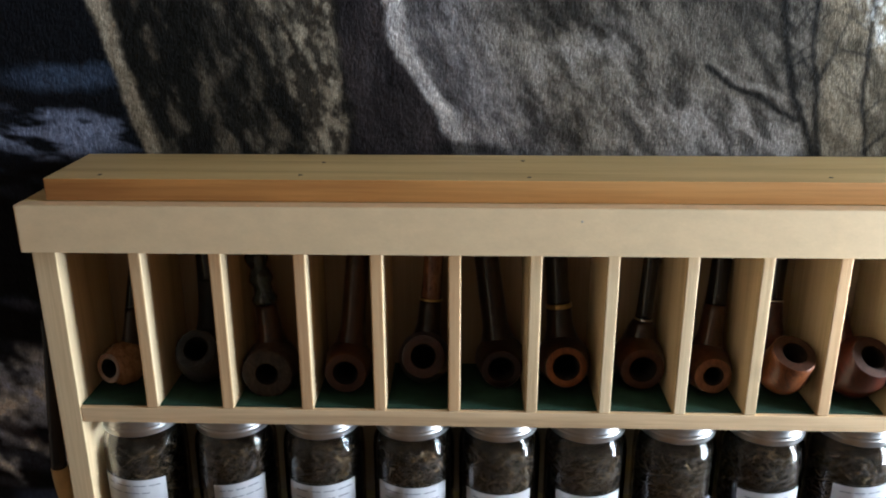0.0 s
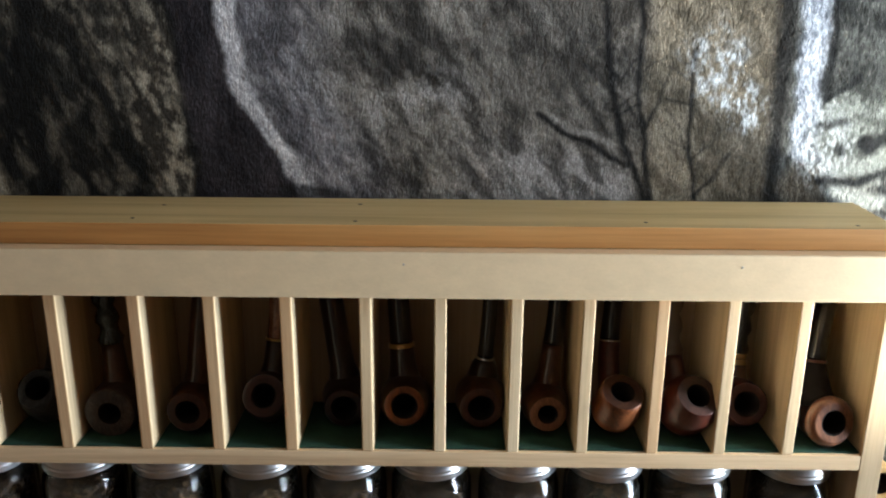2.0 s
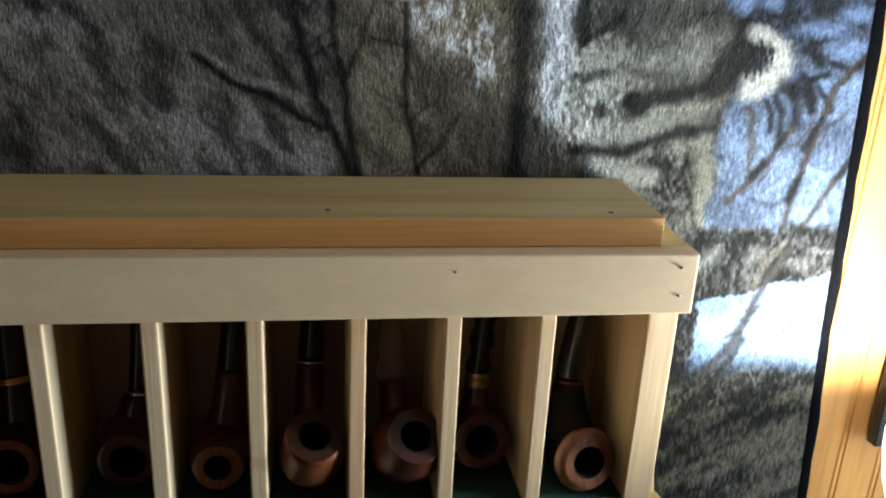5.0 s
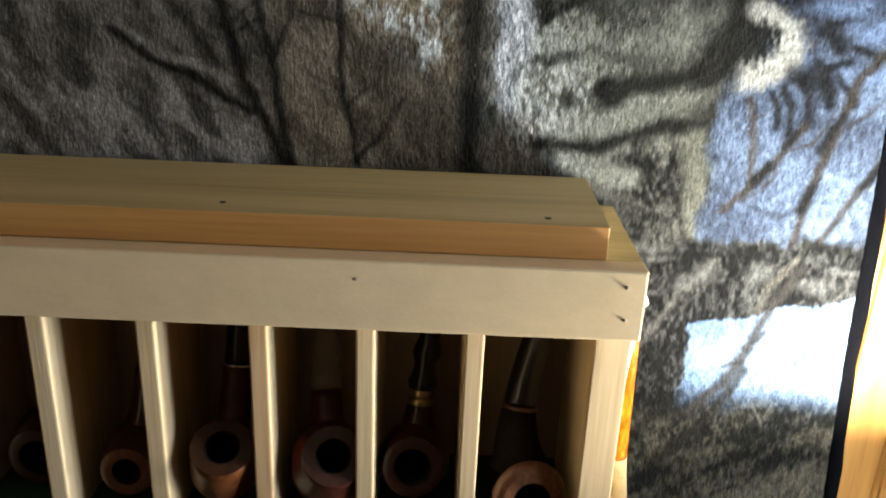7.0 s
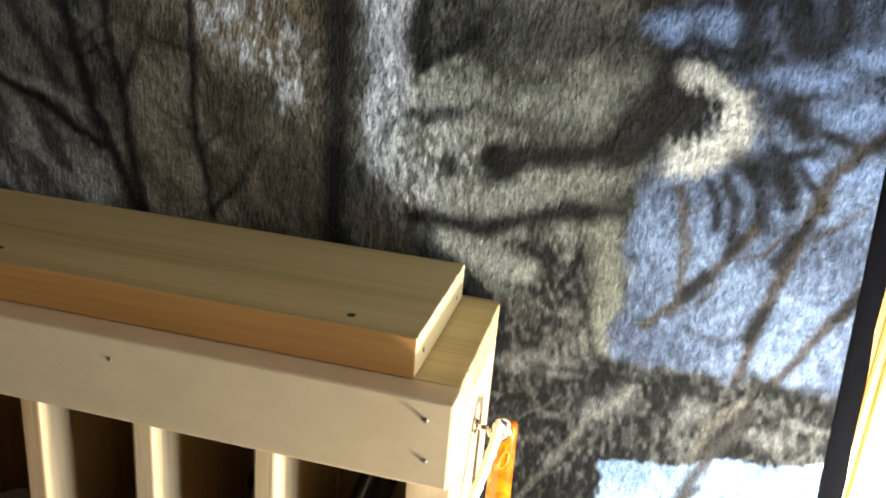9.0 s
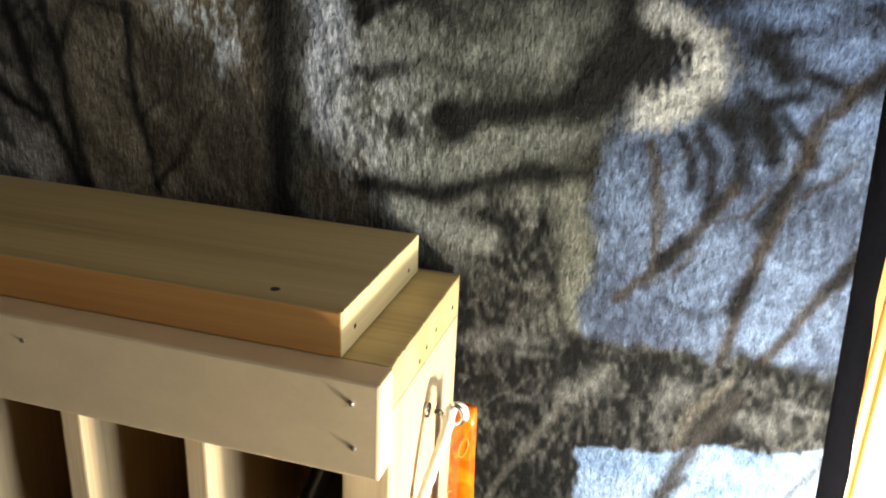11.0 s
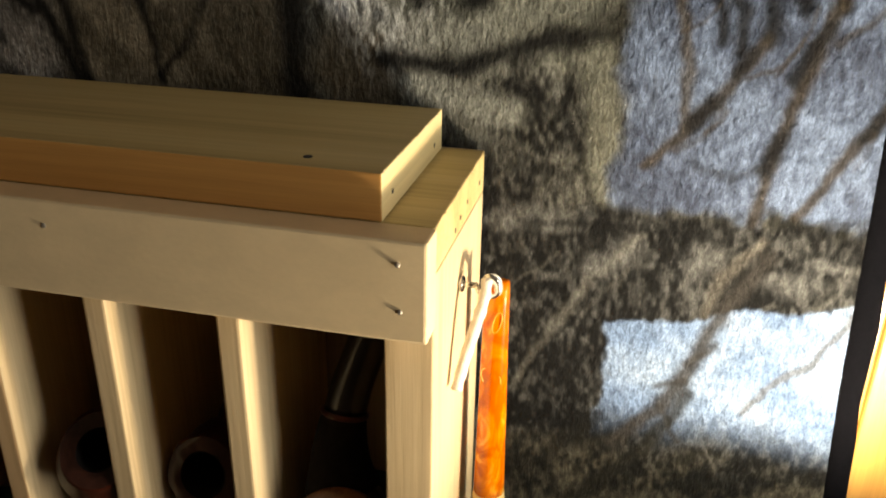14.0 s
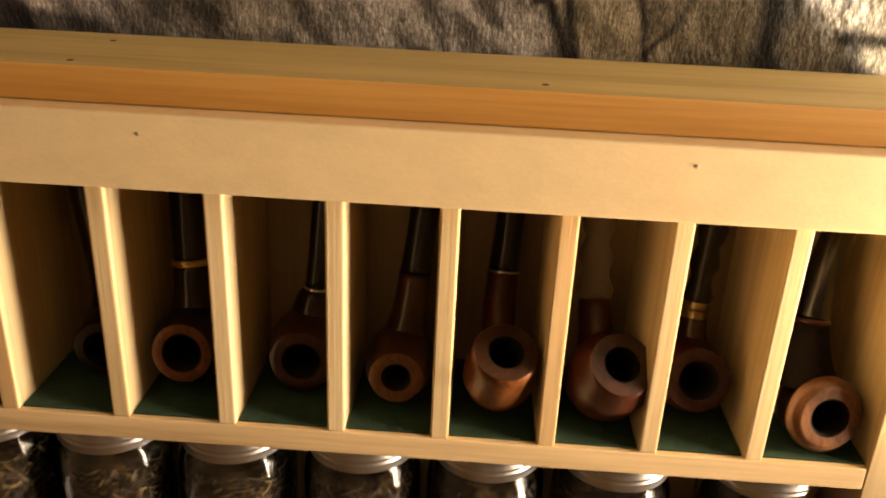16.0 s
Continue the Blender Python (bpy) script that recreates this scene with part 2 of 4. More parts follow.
WALL_Y = 0.1185
X0, X1, Y0, ZC = -2.4, WINDOW_X, -2.6, 2.45
structure("floor", box(X0 - 0.1, X1 + 0.1, Y0 - 0.1, WALL_Y + 0.1, -0.1, 0), FLOORWOOD, "brown wooden board floor", "floor")
structure("ceiling", box(X0 - 0.1, X1 + 0.1, Y0 - 0.1, WALL_Y + 0.1, ZC, ZC + 0.1), PLASTER, "plain light ceiling", "ceiling")
structure("wall_north", box(X0, X1, WALL_Y + 0.004, WALL_Y + 0.1, 0, ZC), PANEL, "varnished pine wall", "wall")
structure("wall_west", box(X0 - 0.1, X0, Y0, WALL_Y + 0.1, 0, ZC), PLASTER, "plain painted wall", "wall")
bm = box(X1, X1 + 0.1, Y0, WINDOW_Y - 0.17, 0, ZC)
box(X1, X1 + 0.1, WINDOW_Y + 0.17, WALL_Y + 0.1, 0, ZC, bm=bm)
box(X1, X1 + 0.1, WINDOW_Y - 0.17, WINDOW_Y + 0.17, 0, WINDOW_Z - WINDOW_H, bm=bm)
box(X1, X1 + 0.1, WINDOW_Y - 0.17, WINDOW_Y + 0.17, WINDOW_Z + WINDOW_H, ZC, bm=bm)
structure("wall_east", bm, PLASTER, "plain painted wall with a window opening", "wall")
casement = structure("window_1", box(X1 - 0.012, X1 + 0.02, WINDOW_Y - 0.20, WINDOW_Y - 0.172, WINDOW_Z - WINDOW_H, WINDOW_Z + WINDOW_H, 0.003), PAPER, "tall white window with small panes", "window")
part("window_frame", box(X1 - 0.012, X1 - 0.001, WINDOW_Y + 0.172, WINDOW_Y + 0.20, WINDOW_Z - WINDOW_H, WINDOW_Z + WINDOW_H, 0.003), PAPER, casement)
for k in range(1, 5):
    h = WINDOW_Z - WINDOW_H + 0.248 * k
    part("glazing_bar", box(X1 + 0.002, X1 + 0.018, WINDOW_Y - 0.168, WINDOW_Y + 0.168, h - 0.022, h + 0.022, 0.003), PAPER, casement)
structure("wall_south", box(X0, X1, Y0 - 0.1, Y0, 0, ZC), PLASTER, "plain painted wall", "wall")

# ---- blanket with its print ----
BX0, BX1, BZ0, BZ1 = -1.16, 0.180, -0.52, 0.30
BLANKET_Y = 0.1125


def lattice_noise(x, z, seed):
    g = np.random.RandomState(seed).rand(128, 128)
    xi, zi = np.floor(x).astype(int), np.floor(z).astype(int)
    fx, fz = x - xi, z - zi
    fx, fz = fx * fx * (3 - 2 * fx), fz * fz * (3 - 2 * fz)
    at = lambda i, j: g[(xi + i) % 128, (zi + j) % 128]
    return (at(0, 0) * (1 - fx) + at(1, 0) * fx) * (1 - fz) + (at(0, 1) * (1 - fx) + at(1, 1) * fx) * fz


def cloud(x, z, size, seed, turn=0.0, stretch=1.0, octaves=4):
    """Layered noise between 0 and 1; streaks run at turn degrees from upright, stretch times as long as wide."""
    c, s = math.cos(radians(turn)), math.sin(radians(turn))
    u, v = (c * x + s * z) / size + 31.7, (-s * x + c * z) / (size * stretch) + 17.3
    total, amp, norm = 0.0, 1.0, 0.0
    for k in range(octaves):
        total = total + amp * lattice_noise(u * 2 ** k, v * 2 ** k, seed + k)
        norm, amp = norm + amp, amp * 0.6
    return np.clip((total / norm - 0.5) * 1.9 + 0.5, 0, 1)


def step(a, b, v):
    t = np.clip((v - a) / (b - a), 0, 1)
    return t * t * (3 - 2 * t)


def along(x, z, pts):
    """The distance to a line through the points."""
    best = np.full(x.shape, 9.0)
    for (ax, az), (bx, bz) in zip(pts, pts[1:]):
        dx, dz = bx - ax, bz - az
        t = np.clip(((x - ax) * dx + (z - az) * dz) / (dx * dx + dz * dz), 0, 1)
        best = np.minimum(best, np.hypot(x - ax - t * dx, z - az - t * dz))
    return best


def edge_x(z, pts):
    """x of a line that runs from top to bottom, at every height."""
    pts = sorted((b, a) for a, b in pts)
    return np.interp(z, [p[0] for p in pts], [p[1] for p in pts])


def printed(x, z):
    """The blanket's print, a night forest with fur-like fields: linear colours at every place."""
    wx = (cloud(x, z, 0.022, 5) - 0.5) * 0.014
    wz = (cloud(x, z, 0.022, 9) - 0.5) * 0.014
    X, Z = x + 0.5 * wx, z + 0.5 * wz
    col = np.zeros((*x.shape, 3))

    def put(mask, rgb, k=1.0):
        m = np.clip(mask * k, 0, 1)[..., None]
        rgb = np.asarray(rgb)
        col[:] = col * (1 - m) + (rgb if rgb.ndim > 1 else rgb[None, None, :]) * m

    def tint(v, a, b):
        return np.asarray(a) + (np.asarray(b) - np.asarray(a)) * v[..., None]

    def line(pts, w, rgb, k=1.0, soft=0.65):
        d = along(x + 0.3 * wx, z + 0.3 * wz, pts)
        put(1 - step(w * (1 - soft) / 2, w * (1 + soft) / 2, d), rgb, k)

    def spot(cx, cz, rx, rz, rgb, k=1.0, soft=0.5):
        d = np.hypot((X - cx) / rx, (Z - cz) / rz)
        put(1 - step(1 - soft, 1 + soft, d), rgb, k)

    # dark water at the far side
    n = cloud(x, z, 0.05, 21, 82, 3.5)
    put(np.ones_like(x), tint(step(0.45, 0.85, n), (0.006, 0.007, 0.010), (0.045, 0.055, 0.080)))
    put((1 - step(0.5, 1.3, np.hypot((X + 0.89) / 0.10, (Z - 0.036) / 0.024))) * step(0.30, 0.65, cloud(x, z, 0.018, 27, 80, 3.0)), (0.19, 0.215, 0.29), 0.9)
    spot(-0.865, 0.085, 0.05, 0.012, (0.06, 0.08, 0.12), 0.8)
    # pale billows, whitened in the dye to make up for the rack's shade
    billow = step(0.30, 0.62, cloud(x, z, 0.045, 25, 60, 1.6)) * (1 - step(-0.205, -0.165, Z)) * (1 - step(-0.93, -0.86, X))
    put(billow, tint(step(0.3, 0.8, cloud(x, z, 0.02, 29)), (0.36, 0.41, 0.52), (0.75, 0.79, 0.86)), 0.97)
    line([(-1.03, -0.268), (-0.985, -0.262), (-0.93, -0.285)], 0.016, (0.02, 0.02, 0.03), 0.85)
    line([(-1.03, -0.325), (-0.97, -0.335)], 0.010, (0.06, 0.07, 0.09), 0.7)
    # the first field of dark fur
    left = edge_x(Z, [(-0.842, 0.30), (-0.832, 0.158), (-0.821, 0.106), (-0.806, 0.044), (-0.796, 0.018), (-0.77, -0.5)])
    right = edge_x(Z, [(-0.64, 0.30), (-0.622, 0.148), (-0.621, 0.099), (-0.612, 0.05), (-0.616, 0.0), (-0.64, -0.5)])
    rim = edge_x(Z, [(-0.60, 0.30), (-0.577, 0.147), (-0.57, 0.109), (-0.542, 0.065), (-0.515, 0.025), (-0.44, -0.5)])
    f1 = cloud(x, z, 0.016, 33, 14, 2.6)
    f2 = cloud(x, z, 0.0070, 41, 26, 2.6)
    put(step(-0.004, 0.004, X - left), tint(step(0.42, 0.95, f1 * 0.65 + f2 * 0.35), (0.012, 0.011, 0.009), (0.112, 0.098, 0.074)))
    tufts = step(0.0, 0.11, X - (right - 0.135)) * (1 - step(-0.01, 0.0, X - right)) * step(0.22, 0.7, cloud(x, z, 0.045, 57, 20, 1.5))
    put(tufts, tint(step(0.3, 0.8, f2), (0.050, 0.043, 0.033), (0.27, 0.24, 0.185)), 0.95)
    put(1 - step(0.004, 0.010, np.abs(X - left - 0.004)), tint(f2, (0.14, 0.12, 0.085), (0.34, 0.30, 0.23)), 0.9)
    # the dark gap between the two fields
    put(step(-0.003, 0.006, X - right), tint(f1, (0.020, 0.017, 0.018), (0.056, 0.048, 0.048)))
    # the second, paler field
    g1 = cloud(x, z, 0.026, 61, 28, 1.7)
    g2 = cloud(x, z, 0.0085, 67, 34, 2.6)
    g3 = cloud(x, z, 0.05, 71)
    dim = step(0.20, 0.86, g1 * 0.30 + g2 * 0.40 + g3 * 0.30)
    put(step(-0.002, 0.007, X - rim), tint(dim, (0.046, 0.041, 0.034), (0.235, 0.214, 0.182)))
    put(step(0.0, 0.02, X - rim) * (1 - step(0.03, 0.12, X - rim)), tint(step(0.2, 0.75, g3 * 0.6 + g2 * 0.4), (0.085, 0.080, 0.082), (0.20, 0.19, 0.195)), 0.85)
    put(step(-0.42, -0.30, X) * (1 - step(0.015, 0.075, Z - 0.012 + (X + 0.3) * 0.25)) * (1 - step(-0.225, -0.205, X)), tint(step(0.25, 0.7, g2), (0.10, 0.095, 0.09), (0.28, 0.265, 0.25)), 0.7)
    put((1 - step(0.005, 0.012, np.abs(X - rim - 0.003))), tint(g2, (0.24, 0.23, 0.23), (0.50, 0.48, 0.46)), 0.9)
    spot(-0.51, 0.02, 0.03, 0.008, (0.02, 0.018, 0.017), 0.8)
    spot(-0.44, 0.145, 0.05, 0.02, (0.02, 0.018, 0.016), 0.5, 0.8)
    put(step(0.06, 0.13, Z) * step(-0.40, -0.30, X) * step(0.3, 0.85, g1), (0.026, 0.023, 0.019), 0.6)
    for cx, cz, rx in ((-0.545, 0.112, 0.022), (-0.481, 0.043, 0.030), (-0.433, 0.093, 0.030), (-0.39, 0.114, 0.022), (-0.263, 0.040, 0.036), (-0.305, 0.047, 0.030)):
        put((1 - step(0.4, 1.5, np.hypot((X - cx) / rx, (Z - cz) / 0.020))) * step(0.15, 0.85, g2), (0.25, 0.235, 0.22), 0.6)
    # thin bare trees
    twigs = random.Random(11)
    dark = (0.010, 0.009, 0.008)
    put(step(-0.225, -0.20, X) * (1 - step(-0.10, -0.085, X)), tint(step(0.2, 0.9, 0.6 * g2 + 0.4 * g3), (0.082, 0.070, 0.049), (0.185, 0.160, 0.118)), 0.88)
    line([(-0.262, 0.30), (-0.243, 0.115), (-0.228, 0.071), (-0.217, 0.045), (-0.205, 0.012)], 0.0066, dark, 0.92, 0.8)
    line([(-0.224, 0.30), (-0.217, 0.115), (-0.211, 0.074), (-0.207, 0.047), (-0.202, 0.015)], 0.0058, dark, 0.90, 0.8)
    line([(-0.292, 0.092), (-0.270, 0.080), (-0.237, 0.068)], 0.005, (0.27, 0.25, 0.225), 0.55, 0.8)
    line([(-0.304, 0.095), (-0.292, 0.086), (-0.274, 0.075), (-0.245, 0.061), (-0.226, 0.050)], 0.0062, dark, 0.95, 0.8)
    line([(-0.172, 0.150), (-0.170, 0.115), (-0.168, 0.055), (-0.161, 0.020)], 0.0044, dark, 0.9, 0.8)
    line([(-0.162, 0.022), (-0.152, 0.033), (-0.143, 0.042), (-0.132, 0.060)], 0.0042, dark, 0.8, 0.8)
    line([(-0.209, 0.085), (-0.198, 0.110), (-0.190, 0.140)], 0.0034, dark, 0.6, 0.9)
    for k in range(22):
        bx, bz = ((-0.236, 0.09), (-0.214, 0.085), (-0.168, 0.08))[k % 3]
        bz += twigs.uniform(-0.03, 0.06)
        a, r = radians(twigs.uniform(20, 75)) * twigs.choice((-1, 1)), twigs.uniform(0.018, 0.045)
        line([(bx, bz), (bx + r * 0.5 * math.sin(a), bz + r * 0.45 * math.cos(a)), (bx + r * math.sin(a * 1.2), bz + r * math.cos(a))], twigs.uniform(0.0016, 0.0030), dark, twigs.uniform(0.3, 0.65))
    # pale foliage, the broad trunk and the grey thicket
    h1 = cloud(x, z, 0.012, 83, 0, 1.3)
    h2 = cloud(x, z, 0.028, 89, 70, 1.8)
    tuft = cloud(x, z, 0.0021, 141, 8, 2.3, 2)
    drift = cloud(x, z, 0.020, 143, 74, 1.9, 3)
    fur = 0.66 * drift + 0.34 * tuft
    black, grey, pale = (0.011, 0.011, 0.010), (0.235, 0.243, 0.215), (0.33, 0.34, 0.31)
    put(step(-0.100, -0.080, X), tint(step(0.15, 0.9, fur), (0.030, 0.030, 0.026), (0.125, 0.126, 0.112)))
    spot(-0.122, 0.055, 0.030, 0.026, (0.125, 0.110, 0.085), 0.4, 0.8)
    for cx, cz, r in ((-0.146, 0.122, 0.022), (-0.120, 0.100, 0.020), (-0.134, 0.111, 0.020), (-0.152, 0.145, 0.030), (-0.112, 0.084, 0.013)):
        put((1 - step(0.4, 1.4, np.hypot(X - cx, Z - cz) / r)) * step(0.30, 0.95, 0.6 * h1 + 0.4 * tuft), (0.36, 0.38, 0.39), 0.85)
    line([(-0.096, 0.30), (-0.094, 0.117), (-0.093, 0.086), (-0.091, 0.053), (-0.090, 0.010), (-0.094, -0.03)], 0.0165, (0.013, 0.012, 0.010), 0.93, 0.8)
    put((1 - step(0.006, 0.017, np.abs(X - edge_x(Z, [(-0.070, 0.3), (-0.068, 0.110), (-0.067, 0.084), (-0.062, 0.062), (-0.052, 0.048)])))) * step(0.040, 0.056, Z), tint(step(0.12, 0.85, 0.55 * h1 + 0.45 * tuft), (0.20, 0.215, 0.24), (0.48, 0.50, 0.53)), 0.95)
    spot(-0.062, 0.030, 0.020, 0.022, (0.135, 0.115, 0.085), 0.85)
    face = 1 - step(0.72, 1.18, np.hypot((X - 0.004) / 0.064, (Z - 0.080) / 0.046) + (h1 - 0.5) * 0.35)
    put(face, tint(step(0.10, 0.92, fur), (0.085, 0.088, 0.075), (0.265, 0.272, 0.240)), 0.95)
    put((1 - step(0.5, 1.5, np.hypot((X + 0.046) / 0.020, (Z - 0.070) / 0.036))) * step(0.2, 0.7, tuft), (0.43, 0.445, 0.44), 0.75)
    line([(-0.020, 0.128), (0.015, 0.128), (0.052, 0.128)], 0.024, (0.040, 0.040, 0.035), 0.62, 0.9)
    line([(-0.041, 0.098), (-0.009, 0.094), (0.020, 0.099), (0.047, 0.110)], 0.019, grey, 0.55, 0.9)
    line([(0.000, 0.058), (0.028, 0.064), (0.048, 0.069)], 0.015, grey, 0.75, 0.8)
    line([(-0.034, 0.048), (-0.004, 0.047)], 0.014, pale, 0.55, 0.9)
    line([(-0.052, 0.20), (-0.052, 0.139), (-0.053, 0.123), (-0.051, 0.108)], 0.0065, black, 0.9)
    line([(-0.048, 0.112), (-0.038, 0.119), (-0.024, 0.129)], 0.0075, black, 0.85)
    line([(-0.056, 0.087), (-0.043, 0.087), (-0.032, 0.089)], 0.0065, black, 0.75, 0.9)
    line([(-0.022, 0.094), (-0.006, 0.088), (0.012, 0.088)], 0.006, (0.06, 0.06, 0.05), 0.5, 0.9)
    spot(-0.035, 0.062, 0.0045, 0.0065, black, 0.75, 0.6)
    spot(-0.010, 0.066, 0.0085, 0.0085, black, 0.97)
    line([(-0.012, 0.071), (0.009, 0.074), (0.029, 0.077), (0.052, 0.085), (0.064, 0.098)], 0.0105, (0.016, 0.016, 0.014), 0.92, 0.8)
    line([(0.045, 0.084), (0.062, 0.098), (0.066, 0.120), (0.058, 0.140)], 0.021, (0.017, 0.017, 0.014), 0.92, 0.8)
    line([(0.052, 0.060), (0.062, 0.070), (0.070, 0.080)], 0.016, (0.035, 0.034, 0.028), 0.85, 0.8)
    line([(-0.047, 0.038), (-0.030, 0.034), (-0.011, 0.036), (0.010, 0.043), (0.025, 0.050), (0.044, 0.049)], 0.0090, black, 0.95, 0.8)
    put((1 - step(0.008, 0.034, np.abs(X - 0.022))) * (1 - step(0.030, 0.046, Z)) * step(-0.05, -0.03, Z), tint(step(0.35, 0.9, fur), (0.012, 0.012, 0.011), (0.150, 0.152, 0.140)), 0.95)
    line([(-0.034, 0.026), (-0.015, 0.021), (0.007, 0.017)], 0.013, (0.26, 0.268, 0.245), 0.88, 0.7)
    line([(-0.010, 0.000), (0.010, -0.005)], 0.012, (0.13, 0.132, 0.12), 0.7, 0.9)
    line([(0.046, 0.042), (0.049, 0.018), (0.051, 0.000), (0.058, -0.018)], 0.0135, (0.19, 0.195, 0.165), 0.88, 0.8)
    # the sky over the clearing, the blue clearing, its branches
    over = step(0.056, 0.070, X) * step(0.030, 0.044, Z - (X - 0.056) * 0.25)
    put(over * (1 - face), tint(step(0.25, 0.85, 0.6 * h2 + 0.4 * tuft), (0.015, 0.016, 0.020), (0.075, 0.092, 0.135)), 0.95)
    blue = step(0.053, 0.060, X + (h1 - 0.5) * 0.004) * step(-0.026, -0.018, Z + (h1 - 0.5) * 0.008) * (1 - step(-0.015, 0.030, Z - 0.060 - (X - 0.055) * 0.45))
    put(blue, tint(step(0.15, 0.90, 0.30 * h2 + cloud(x, z, 0.034, 97, 78, 1.8) * 0.45 + 0.25 * tuft), (0.090, 0.112, 0.165), (0.215, 0.275, 0.385)), 0.95)
    for cx, cz, rx in ((0.121, 0.124, 0.017), (0.145, 0.112, 0.015), (0.057, 0.137, 0.010), (0.082, 0.141, 0.014), (0.127, 0.083, 0.007), (0.150, 0.085, 0.015), (0.142, 0.135, 0.012)):
        spot(cx, cz, rx, 0.0055, (0.20, 0.265, 0.40), 0.85, 0.7)
    spot(0.063, 0.102, 0.022, 0.018, (0.020, 0.020, 0.017), 0.92)
    ragged = (tuft - 0.5) * 0.30 + (h1 - 0.5) * 0.28
    moon = (1 - step(0.84, 1.10, np.hypot((x - 0.066) / 0.038, (z - 0.099) / 0.0268) + ragged * 0.45)) * step(0.78, 1.22, np.hypot((x - 0.058) / 0.027, (z - 0.103) / 0.0150) + ragged)
    put(moon * step(0.060, 0.074, x), (0.48, 0.485, 0.455), 0.97)
    night = (0.013, 0.013, 0.014)
    for (ax, az), (bx, bz), w in (((0.088, 0.156), (0.094, 0.134), 0.011), ((0.108, 0.156), (0.114, 0.138), 0.012), ((0.126, 0.158), (0.123, 0.138), 0.009), ((0.112, 0.110), (0.124, 0.100), 0.008),
                                  ((0.100, 0.083), (0.122, 0.074), 0.012), ((0.112, 0.090), (0.123, 0.066), 0.009), ((0.104, 0.080), (0.112, 0.056), 0.008), ((0.094, 0.076), (0.101, 0.050), 0.006),
                                  ((0.087, 0.072), (0.093, 0.052), 0.005), ((0.124, 0.084), (0.137, 0.066), 0.005), ((0.118, 0.088), (0.131, 0.092), 0.006), ((0.132, 0.102), (0.145, 0.098), 0.005)):
        line([(ax, az), ((ax + bx) / 2 + 0.002, (az + bz) / 2 + 0.001), (bx, bz)], w, night, 0.88, 0.8)
    twig = (0.062, 0.050, 0.036)
    line([(0.164, 0.114), (0.150, 0.099), (0.138, 0.082), (0.130, 0.045), (0.121, 0.010), (0.115, -0.028)], 0.0062, twig, 0.88, 0.8)
    line([(0.110, 0.053), (0.099, 0.036), (0.088, 0.024), (0.071, -0.002)], 0.0055, twig, 0.85, 0.8)
    line([(0.168, 0.046), (0.158, 0.026), (0.152, 0.015), (0.133, -0.019)], 0.0048, twig, 0.85, 0.8)
    line([(0.075, 0.067), (0.081, 0.043), (0.081, 0.017)], 0.0045, (0.085, 0.07, 0.05), 0.75, 0.8)
    line([(0.088, 0.002), (0.105, -0.004), (0.118, 0.0)], 0.0045, (0.05, 0.06, 0.08), 0.6, 0.9)
    for (ax, az), (bx, bz), w in (((0.160, 0.108), (0.153, 0.099), 0.0075), ((0.133, 0.058), (0.124, 0.040), 0.0065), ((0.123, 0.014), (0.117, 0.000), 0.0085), ((0.161, 0.030), (0.154, 0.018), 0.0065), ((0.092, 0.029), (0.084, 0.018), 0.0070), ((0.106, 0.050), (0.100, 0.040), 0.0055)):
        line([(ax, az), (bx, bz)], w, night, 0.85, 0.8)
    for k in range(8):
        bx, bz = twigs.uniform(0.075, 0.160), twigs.uniform(-0.01, 0.06)
        a, r = radians(twigs.uniform(15, 60)), twigs.uniform(0.012, 0.03)
        line([(bx, bz), (bx + r * 0.6 * math.sin(a), bz + r * 0.5 * math.cos(a)), (bx + r * math.sin(a * 0.8), bz + r * math.cos(a))], twigs.uniform(0.0018, 0.0034), twig, twigs.uniform(0.3, 0.6))
    # dark wood below it, the bright clearing, dry grass
    w1 = cloud(x, z, 0.020, 131, 12, 1.7)
    wood_fur = step(0.36, 0.95, 0.30 * w1 + 0.26 * h1 + 0.44 * tuft)
    put(step(0.020, 0.028, -Z + (h1 - 0.5) * 0.006) * step(-0.02, 0.0, X), tint(wood_fur, (0.009, 0.009, 0.009), (0.094, 0.096, 0.093)))
    put(step(-0.03, -0.015, X) * (1 - step(0.010, 0.050, X)) * (1 - step(-0.015, 0.010, Z)), tint(wood_fur, (0.009, 0.009, 0.009), (0.105, 0.106, 0.101)), 0.9)
    for cx, cz, rx, rz in ((0.027, -0.027, 0.012, 0.0035), (0.010, -0.033, 0.010, 0.005), (0.034, -0.035, 0.008, 0.003), (0.051, -0.054, 0.007, 0.006), (0.066, -0.046, 0.008, 0.006), (0.100, -0.045, 0.007, 0.008), (0.138, -0.052, 0.012, 0.004), (0.152, -0.043, 0.008, 0.003)):
        spot(cx, cz, rx, rz, (0.21, 0.215, 0.21), 0.5, 0.9)
    line([(0.071, -0.036), (0.049, -0.060), (0.028, -0.099), (0.018, -0.125)], 0.0042, (0.17, 0.17, 0.155), 0.5, 0.9)
    line([(0.122, -0.032), (0.109, -0.050), (0.104, -0.070)], 0.0050, (0.16, 0.15, 0.13), 0.6, 0.9)
    for k in range(9):
        bx, bz = twigs.uniform(0.0, 0.15), twigs.uniform(-0.14, -0.05)
        line([(bx, bz), (bx + 0.010, bz + 0.014), (bx + 0.022, bz + 0.026)], twigs.uniform(0.0015, 0.0035), (0.13, 0.13, 0.12), twigs.uniform(0.2, 0.5))
    top = -0.0785 + (X - 0.058) * 0.175 + (tuft - 0.5) * 0.0015
